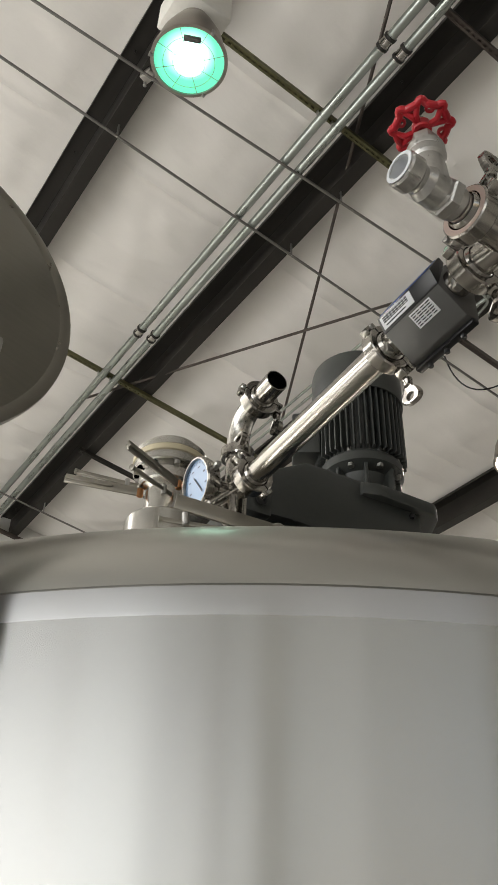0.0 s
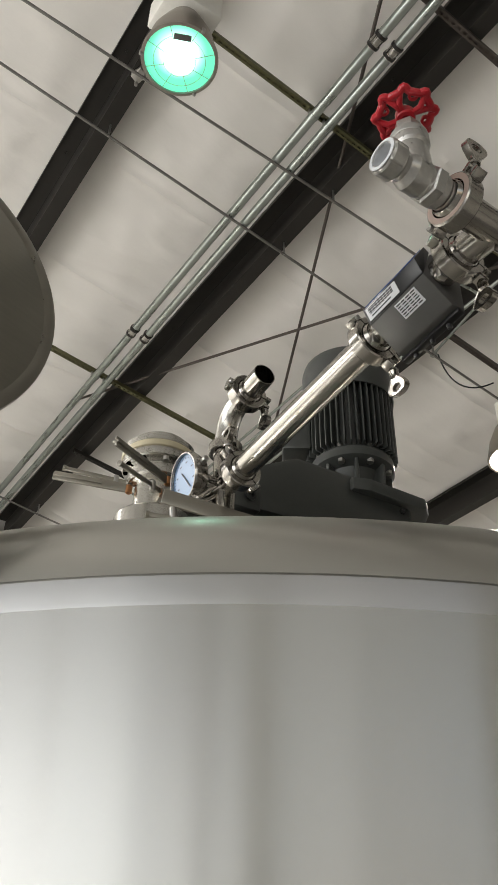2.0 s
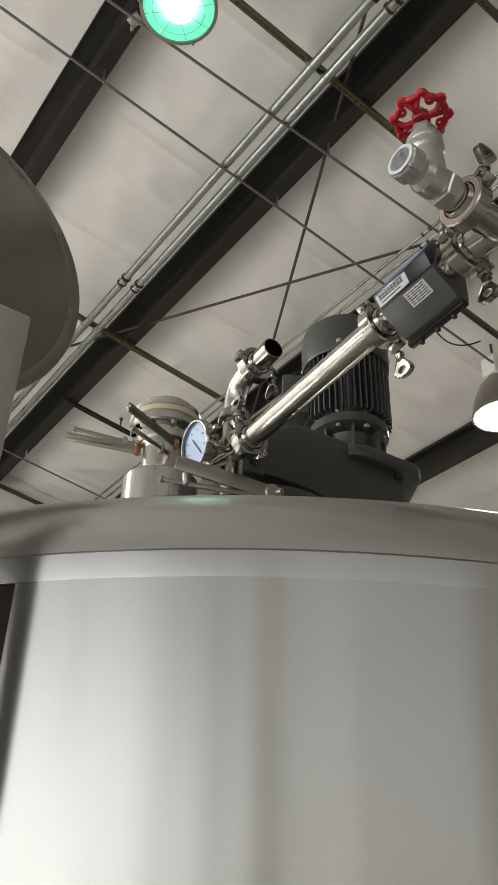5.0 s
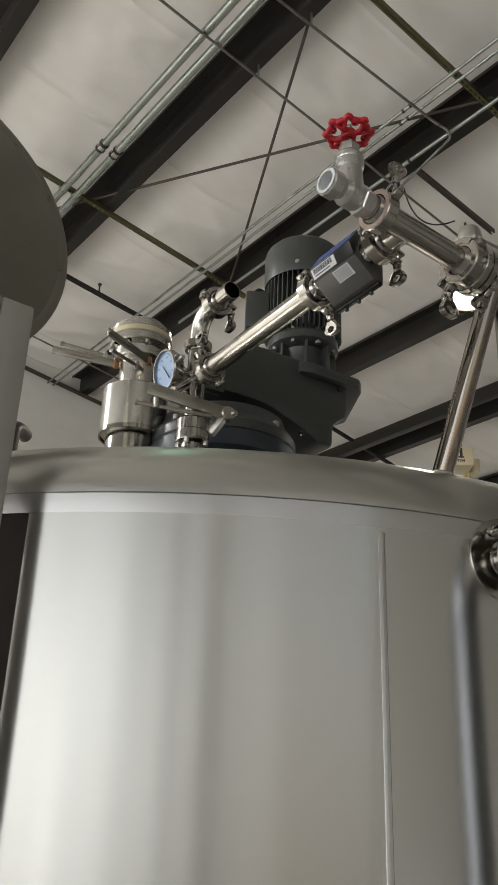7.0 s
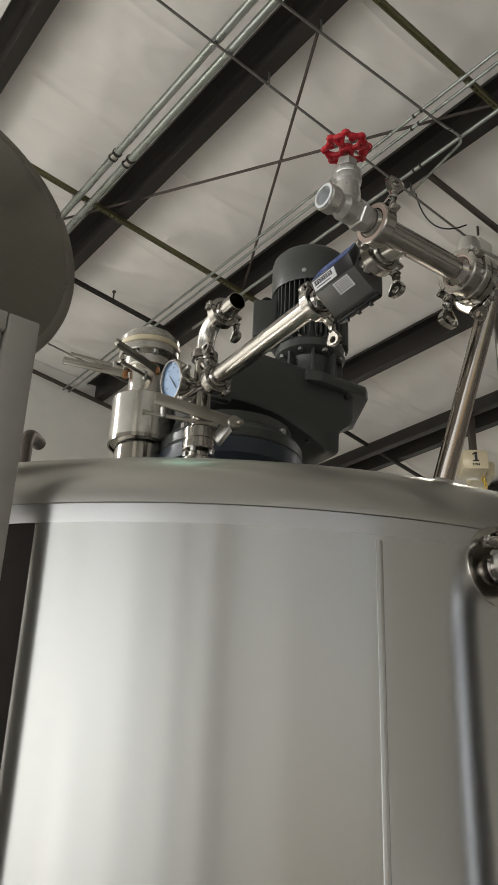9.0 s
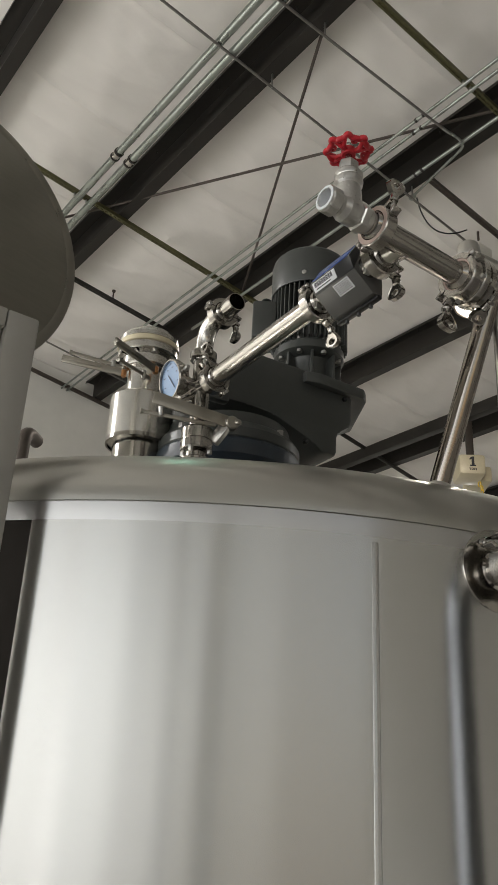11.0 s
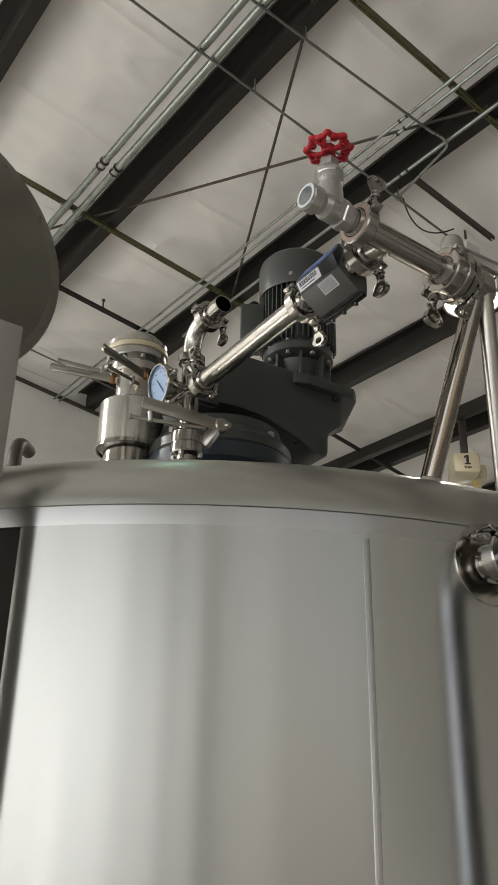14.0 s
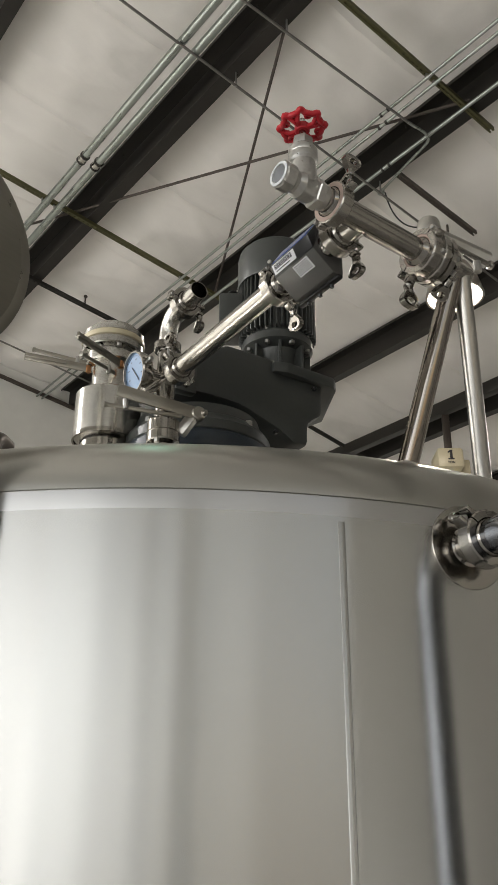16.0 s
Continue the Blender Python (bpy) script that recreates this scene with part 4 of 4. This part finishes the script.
lathe(bm, (MX, MY, 0), UP, [(0.120, 2.652), (0.118, 2.664), (0.090, 2.690), (0.072, 2.705), (0.068, 2.76), (0.076, 2.79), (0.104, 2.803), (0.108, 2.806), (0.108, 2.830), (0.098, 2.842), (0.095, 2.86)], 64)
bell = part("motor_bell", bm, GEAR, drive, "flanged motor adapter")
for k in range(8):
    a = radians(10 + 45 * k)
    bm = B()
    p = Vector((MX + 0.080 * math.cos(a), MY + 0.080 * math.sin(a), 2.735))
    block(bm, Matrix.Translation(p) @ pose(0, 0, 0, 0, 0, math.degrees(a)), 0.040, 0.009, 0.130, 0.002)
    part("rib", bm, GEAR, bell)
    a = radians(32 + 45 * k)
    bm = B()
    lathe(bm, (MX + 0.094 * math.cos(a), MY + 0.094 * math.sin(a), 2.792), UP, [(0, 0), (0.009, 0), (0.009, 0.056), (0.0075, 0.058), (0, 0.058)], 6)
    part("flange_bolt", bm, BOLT, bell)
bm = B()
lathe(bm, (MX, MY, 0), UP, [(0.090, 2.840), (0.094, 2.845), (0.094, 3.040), (0.085, 3.045)], 64)
stator = part("stator", bm, GEAR, drive, "motor barrel with upright cooling fins")
fin = None
for k in range(44):
    a = radians(360 * k / 44)
    if fin is None:
        bm = B()
        block(bm, Matrix.Translation((MX + 0.104, MY, 2.940)), 0.030, 0.0038, 0.196, 0.001)
        fin = part("fin", bm, GEAR, stator)
        me = fin.data
        # turn the mesh about the motor's own axis: move it so that its origin lies there
        me.transform(Matrix.Translation(PLACE[fin.name] - Vector((MX, MY, 0))))
        fin.location = Vector((MX, MY, 0)) - PLACE[stator.name]
    else:
        f = new("fin", me)
        f.parent = stator
        f.location = Vector((MX, MY, 0)) - PLACE[stator.name]
        f.rotation_euler = (0, 0, a)
bm = B()
lathe(bm, (MX, MY, 0), UP, [(0.117, 3.030), (0.122, 3.030), (0.1235, 3.034), (0.1235, 3.135), (0.119, 3.152), (0.108, 3.164), (0.06, 3.176), (0, 3.179)], 72)
cowl = part("fan_cowl", bm, GEAR, drive, "sheet fan cowl")
for k in range(4):
    a = radians(-140 + 90 * k)
    bm = B()
    p = Vector((MX + 0.1225 * math.cos(a), MY + 0.1225 * math.sin(a), 3.058))
    lathe(bm, p, (math.cos(a), math.sin(a), 0), [(0, 0.005), (0.006, 0.004), (0.008, 0)], 16)
    part("cowl_screw", bm, BOLT, cowl)
bm = B()
block(bm, Matrix.Translation((MX - 0.115, MY + 0.085, 2.925)) @ pose(0, 0, 0, 0, 0, 143), 0.075, 0.11, 0.13, 0.008)
tb = part("terminal_box", bm, GEAR, drive, "motor terminal box")
bm = B()
bend(bm, arc((MX - 0.15, MY + 0.075, 2.865), (MX - 0.17, MY + 0.055, 3.02), (MX - 0.12, MY + 0.05, 3.00), 12), 0.005, 10)
part("motor_cable", bm, BLACK, tb)

# ---- capped nozzle with lever clamps ----
NX, NY = 0.725, 1.420
noz = thing("capped_nozzle", (NX, NY, dome(NX, NY)), "wide satin steel nozzle with a capped top on the tank head", "nozzle")
bm = B()
lathe(bm, (NX, NY, 0), UP, [(0.076, 2.20), (0.068, 2.215), (0.067, 2.40)], 56)
part("neck", bm, STEEL, noz)
bm = B()
lathe(bm, (NX, NY, 0), UP, [(0.055, 2.395), (0.082, 2.395), (0.086, 2.399), (0.086, 2.520), (0.083, 2.524), (0.050, 2.526)], 64)
part("sleeve", bm, BRIGHT, noz, "brushed insulated sleeve")
bm = B()
lathe(bm, (NX, NY, 0), UP, [(0.082, 2.391), (0.087, 2.391), (0.087, 2.402), (0.060, 2.402), (0.060, 2.391)], 64)
part("seal_ring", bm, STEEL, noz, "polished foot ring")
bm = B()
lathe(bm, (NX, NY, 0), UP, [(0.049, 2.52), (0.049, 2.605), (0.060, 2.612), (0.062, 2.622)], 56)
part("upper_neck", bm, BRIGHT, noz)
bm = B()
lathe(bm, (NX, NY, 0), UP, [(0.050, 2.612), (0.064, 2.612), (0.068, 2.616), (0.068, 2.640), (0.062, 2.646), (0.062, 2.652)], 56)
part("clamp_ring", bm, BRIGHT, noz)
bm = B()
lathe(bm, (NX, NY, 0), UP, [(0.050, 2.650), (0.079, 2.650), (0.082, 2.653), (0.082, 2.671), (0.079, 2.674), (0.060, 2.674)], 64)
part("cap_flange", bm, BRIGHT, noz, "polished cap flange")
bm = B()
lathe(bm, (NX, NY, 0), UP, [(0.060, 2.674), (0.084, 2.674), (0.085, 2.676), (0.085, 2.687), (0.083, 2.689), (0.060, 2.689)], 64)
part("gasket", bm, CREAM, noz, "cream gasket ring")
bm = B()
lathe(bm, (NX, NY, 0), UP, [(0.05, 2.689), (0.080, 2.689), (0.082, 2.691), (0.082, 2.704), (0.080, 2.706), (0.067, 2.707), (0.066, 2.721), (0.063, 2.724), (0.056, 2.724), (0.055, 2.718), (0, 2.716)], 64)
part("cap", bm, BRIGHT, noz, "polished ribbed cap")
for k in range(6):
    a = radians(15 + 60 * k)
    bm = B()
    lathe(bm, (NX + 0.072 * math.cos(a), NY + 0.072 * math.sin(a), 2.641), UP, [(0, 0), (0.007, 0), (0.007, 0.011), (0, 0.011)], 6)
    part("cap_bolt", bm, BOLT, noz)


def lever_handle(tip, root, ttip, troot, label):
    """A flat lever with a thin spring trigger beside it and a bronze bush at its root."""
    tip, root = Vector(tip), Vector(root)
    h = thing("lever_handle", root, label, "handle", "nozzle levers")
    bm = B()
    bar(bm, tip, root, 0.022, 0.006)
    part("bar", bm, LID, h)
    bm = B()
    u = (root - tip).normalized()
    bar(bm, tip - u * 0.0, tip + u * 0.11, 0.006, 0.014)
    part("grip_edge", bm, LID, h)
    bm = B()
    bar(bm, ttip, troot, 0.010, 0.006)
    v = (Vector(troot) - Vector(ttip)).normalized()
    lathe(bm, Vector(ttip), -v, [(0, -0.004), (0.0065, -0.003), (0.0065, 0.003), (0, 0.004)], 16)
    part("trigger_bar", bm, LID, h)
    bm = B()
    m = Vector(ttip).lerp(Vector(troot), 0.80)
    rod(bm, m - Vector((0, 0, 0.012)), m + Vector((0, 0, 0.012)), 0.006, 12)
    part("trigger_pin", bm, BOLT, h)
    bm = B()
    rod(bm, root - Vector((0, 0, 0.012)), root + Vector((0, 0, 0.008)), 0.0075, 24)
    part("bush", bm, COPPER, h, "worn bronze bush")


lever_handle((0.551, 1.271, 2.580), (0.712, 1.345, 2.588), (0.575, 1.290, 2.545), (0.70, 1.352, 2.560), "flat steel lever handle on the capped nozzle")
lever_handle((0.524, 1.530, 2.628), (0.668, 1.440, 2.600), (0.545, 1.525, 2.652), (0.672, 1.452, 2.622), "flat steel lever handle beside the capped nozzle")

# ---- side port of the tank ----
PA = -104.8
pn = Vector((math.cos(radians(PA)), math.sin(radians(PA)), 0))
PP = ang(PA, RT, 1.883)
port = thing("side_port", PP, "round side port plate with a clamped outlet pipe", "port")
bm = B()
lathe(bm, PP - pn * 0.006, pn, [(0.0635, 0), (0.0635, 0.0065), (0.0625, 0.0075), (0.030, 0.0085), (0.026, 0.011), (0.0245, 0.016), (0.0245, 0.045)], 56)
part("plate", bm, STEEL, port, "polished port plate with a thin weld line")
bm = B()
lathe(bm, PP, pn, [(0.0245, 0.032), (0.0330, 0.036), (0.0330, 0.042)], 40)
part("ferrule", bm, STEEL, port)
pipe_clamp(PP + pn * 0.043, pn, (-0.75, 0.2, 0.62), "broad stainless clamp on the side port of the tank", r=0.0245, hang=(0.3, 0.9, 0.25))
arm = thing("outlet_pipe", PP + pn * 0.05, "polished outlet pipe bending down in front of the tank", "pipe")
q0 = PP + pn * 0.045
bm = B()
bend(bm, [q0, q0 + pn * 0.02] + arc(q0 + pn * 0.035, q0 + pn * 0.085, q0 + pn * 0.085 - UP * 0.05, 10) + [q0 + pn * 0.085 - UP * 0.6, q0 + pn * 0.085 - UP * 1.86], 0.0260, 32)
part("tube", bm, HOSE, arm)
bm = B()
p = q0 + pn * 0.085
lathe(bm, (p.x, p.y, 0.0), UP, [(0.06, 0.0), (0.06, 0.008), (0.03, 0.012), (0.0255, 0.03)], 32)
part("foot_flange", bm, STEEL, arm)

# ---- the neighbouring machine ----
mach = thing("machine_frame", (0.10, 0.70, 0), "warm grey painted machine cabinet on a post beside the tank", "cabinet")
FY0 = 0.690
bm = B()
block(bm, pose(0.119, FY0 + 0.012, 1.1025), 0.050, 0.024, 2.205, 0.004)
part("post", bm, FRAME, mach)
bm = B()
block(bm, pose(-0.402, FY0 + 0.0125, 2.189), 0.99, 0.025, 0.032, 0.003)
part("top_rail", bm, CAB, mach)
bm = B()
block(bm, pose(-0.40, FY0 + 0.026, 2.0485), 0.985, 0.030, 0.253, 0.003)
door = part("door", bm, CAB, mach, "flat cabinet door panel")
for z in (2.140, 1.940):
    for k in range(3):
        bm = B()
        lathe(bm, (0.048 + 0.016 * k, FY0 + 0.011, z - 0.002 * k), (0, -1, 0), [(0, 0.004), (0.0035, 0.0035), (0.0045, 0)] if k == 0 else [(0, 0.001), (0.0028, 0.001), (0.0030, 0)], 14)
        part("screw", bm, BOLT if k == 0 else BLACK, door)
bm = B()
block(bm, pose(-0.40, 0.790, 1.932), 0.97, 0.04, 0.028, 0.006)
part("under_door_bar", bm, BLACK, mach, "black bar below the door")
bm = B()
block(bm, pose(-0.38, FY0 + 0.026, 1.558), 0.95, 0.03, 0.044, 0.004)
part("lower_rail", bm, CAB, mach)
for x in (-0.83,):
    bm = B()
    block(bm, pose(x, FY0 + 0.03, 1.1), 0.05, 0.05, 2.2, 0.004)
    part("post", bm, CAB, mach)

# unseen block added in front of the tank to shape the jacket's reflections
refl = thing("reflected_block", (0.93, -0.36, 0), "unseen pale grey block added for its reflection in the tank jacket", "cabinet")
bm = B()
block(bm, pose(0.931, -0.36, 1.07), 0.75, 0.44, 1.96, 0.008)
part("body", bm, PANEL, refl)
bm = B()
block(bm, pose(0.931, -0.36, 0.045), 0.71, 0.40, 0.09, 0.004)
part("plinth", bm, BLACK, refl)

LC = Vector((-0.012, 0.930, 2.480))
LN = Vector((0.10, -0.98, 0.10)).normalized()
AYL = 0.825
lid = thing("vessel_lid", LC - UP * 0.25, "large dished grey steel lid standing open above the cabinet", "lid")
bm = B()
LR = 0.305
lathe(bm, LC, LN, [(0, 0.040), (0.10, 0.037), (0.19, 0.028), (0.255, 0.014), (0.285, 0.006), (0.292, 0.004), (LR, 0.004), (LR + 0.002, 0.0), (LR, -0.010), (0.28, -0.010), (0.18, 0.012), (0, 0.026)], 96)
part("dish", bm, DISH, lid)
bm = B()
lathe(bm, LC, LN, [(0.2885, 0.0045), (0.293, 0.0056), (0.302, 0.0056), (LR + 0.004, 0.003), (LR + 0.005, -0.002), (LR + 0.003, -0.012), (0.290, -0.013)], 96)
part("rim", bm, RIM, lid, "paler rolled rim")
ARMX = 0.006
bm = B()
bar(bm, (0.076, AYL - 0.055, 2.160), (ARMX, AYL - 0.050, 2.640), 0.014, 0.025, up=(0, 1, 0), bevel=0.004)
arm2 = part("hinge_arm", bm, STEEL, lid, "upright steel hinge arm")
bm = B()
block(bm, pose(ARMX - 0.018, AYL - 0.05, 2.655), 0.022, 0.03, 0.028, 0.004)
part("knuckle", bm, SATIN, arm2)
bm = B()
lathe(bm, (ARMX + 0.002, AYL - 0.064, 2.652), (0, 1, 0), [(0, 0), (0.012, 0), (0.014, 0.003), (0.014, 0.026), (0, 0.028)], 28)
part("pivot_eye", bm, SATIN, arm2)
bm = B()
block(bm, pose(0.034, AYL - 0.055, 2.330), 0.030, 0.024, 0.024, 0.003)
part("bracket", bm, SATIN, arm2)
bm = B()
rod(bm, (0.034, AYL - 0.074, 2.330), (0.034, AYL - 0.06, 2.330), 0.006, 20)
part("pivot_bolt", bm, BOLT, arm2)
bm = B()
rod(bm, (-0.075, AYL - 0.04, 2.10), (-0.060, AYL - 0.05, 2.62), 0.009, 12)
part("gas_strut", bm, BLACK, lid, "black gas strut")
bm = B()
block(bm, pose(-0.12, AYL + 0.06, 2.10), 0.24, 0.14, 0.20, 0.005)
part("hinge_block", bm, CAB, lid)

# small bent vent beyond the tank
VENT = (0.990, 2.987, 3.040)
VX0, VY0, VZ0 = VENT
vent = thing("vent_pipe", (VX0, VY0, 0), "small bent steel vent pipe beyond the tank head", "pipe")
bm = B()
bend(bm, [(VX0, VY0, 0.0), (VX0, VY0, VZ0 - 0.10)] + arc((VX0, VY0, VZ0 - 0.08), (VX0, VY0, VZ0), (VX0 + 0.06, VY0 + 0.06, VZ0), 8) + [(VX0 + 0.10, VY0 + 0.10, VZ0)], 0.032, 24)
part("tube", bm, ROD, vent)

# ---- hoist below the roof ----
HP = Vector((7.55, 5.66, 5.42))
HT = Vector((-0.62, -0.78, 0)).normalized()
hoist = thing("chain_hoist", HP, "cream chain hoist marked one ton under the roof", "hoist")
HF = Matrix.Translation(HP) @ Matrix((Vector((-HT.y, HT.x, 0)), -HT, UP)).transposed().to_4x4()
bm = B()
block(bm, HF, 0.32, 0.42, 0.26, 0.04)
hb = part("motor_case", bm, CREAM, hoist, "cream enamel case")
bm = B()
block(bm, HF @ pose(0.18, 0.35, 0.0), 0.26, 0.5, 0.20, 0.03)
part("gear_case", bm, CREAM, hoist)
bm = B()
block(bm, HF @ pose(0.05, 0.1, 0.40), 0.09, 0.06, 0.62, 0.01)
part("hanger", bm, ROD, hoist, "brown suspension bracket")
bm = B()
for k in range(14):
    p = HF @ Vector((0.12 + 0.03 * math.sin(k), 0.0, -0.18 - 0.05 * k))
    loop = [p + Vector((0.02 * math.cos(2 * math.pi * j / 12) * (1 if k % 2 else 0), 0.02 * math.cos(2 * math.pi * j / 12) * (0 if k % 2 else 1), 0.032 * math.sin(2 * math.pi * j / 12))) for j in range(13)]
    bend(bm, loop, 0.007, 6)
part("load_chain", bm, YELLOW, hoist, "yellow load chain")


def letters(text, m, size, material, parent, name):
    cu = bpy.data.curves.new(name, "FONT")
    cu.body, cu.size, cu.extrude, cu.offset, cu.align_x, cu.align_y = text, size, 0.002, size * 0.035, "CENTER", "CENTER"
    ob = bpy.data.objects.new(name, cu)
    scene.collection.objects.link(ob)
    bpy.context.view_layer.update()
    me = bpy.data.meshes.new_from_object(ob)
    bpy.data.objects.remove(ob)
    me.transform(Matrix.Translation(-PLACE[parent.name]) @ m)
    me.materials.append(material)
    o = new(name, me)
    o.parent = parent
    PLACE[o.name] = PLACE[parent.name].copy()
    return o


LF = HF @ Matrix(((1, 0, 0, 0), (0, 0, -1, -0.213), (0, 1, 0, 0), (0, 0, 0, 1)))
bm = B()
prism(bm, LF @ pose(0.0, 0.028, -0.001), [(-0.034, -0.062), (0.038, -0.062), (0.038, -0.044), (0.020, -0.044), (0.020, 0.062), (-0.002, 0.062), (-0.036, 0.042), (-0.036, 0.018), (-0.012, 0.030), (-0.012, -0.044), (-0.034, -0.044)], 0.004)
part("numeral", bm, INK, hb, smooth=False)
letters("TON", LF @ pose(0.0, -0.072, 0), 0.040, INK, hb, "lettering")
bm = B()
block(bm, pose(7.6, 5.7, low(7.6, 0.08)), 0.12, 11.0, 0.16, 0.01)
tagged(part("hoist_rail", bm, PURLIN), "dark steel hoist rail below the purlins", "rail", kind="structure")

# bent conduit and loose cable by the far purlin
bc = thing("bent_conduit", (4.27, 2.0, low(4.27, 0.05)), "thin galvanised conduit bent back under the roof", "conduit", "roof conduits")
zc3 = low(4.3, 0.05)
bm = B()
bend(bm, [(3.98, 2.951, low(3.98, 0.13))] + arc((4.06, 2.949, low(4.06, 0.12)), (4.30, 2.94, zc3), (4.32, 3.06, zc3), 10) + [(4.43, 3.66, low(4.43, 0.05))], 0.012, 12)
part("tube", bm, EMT, bc)
bm = B()
block(bm, pose(4.44, 3.69, low(4.44, 0.05)), 0.04, 0.06, 0.04, 0.008)
part("junction_box", bm, EMT, bc)
conduit(4.26, 0.05, 0.016, Y0, 7.0, (3.4, 5.2))
hb2 = thing("conduit_bracket", (4.30, 5.35, low(4.30)), "small galvanised bracket hanging from a purlin", "bracket")
bm = B()
block(bm, pose(4.36, 5.35, low(4.36, 0.055)), 0.006, 0.09, 0.12, 0.001)
block(bm, pose(4.31, 5.35, low(4.31, 0.112)), 0.10, 0.09, 0.006, 0.001)
part("plate", bm, EMT, hb2, smooth=False)
bm = B()
rod(bm, (4.30, 5.35, low(4.30, 0.13)), (4.30, 5.35, low(4.30, 0.095)), 0.010, 10)
part("bolt", bm, BOLT, hb2)
cable = thing("loose_cable", (4.6, 3.9, low(4.6, 0.1)), "thin black cable hanging loose under the roof", "cable")
bm = B()
bend(bm, arc((4.46, 3.66, low(4.46, 0.06)), (4.75, 3.75, low(4.7, 0.62)), (5.05, 3.05, low(5.0, 0.05)), 18)[:13], 0.007, 8)
part("wire", bm, BLACK, cable)
strut_channel(3.45, 4.4, 5.45, 0.03, ROD, "dark brown steel strut channel beyond the third purlin")
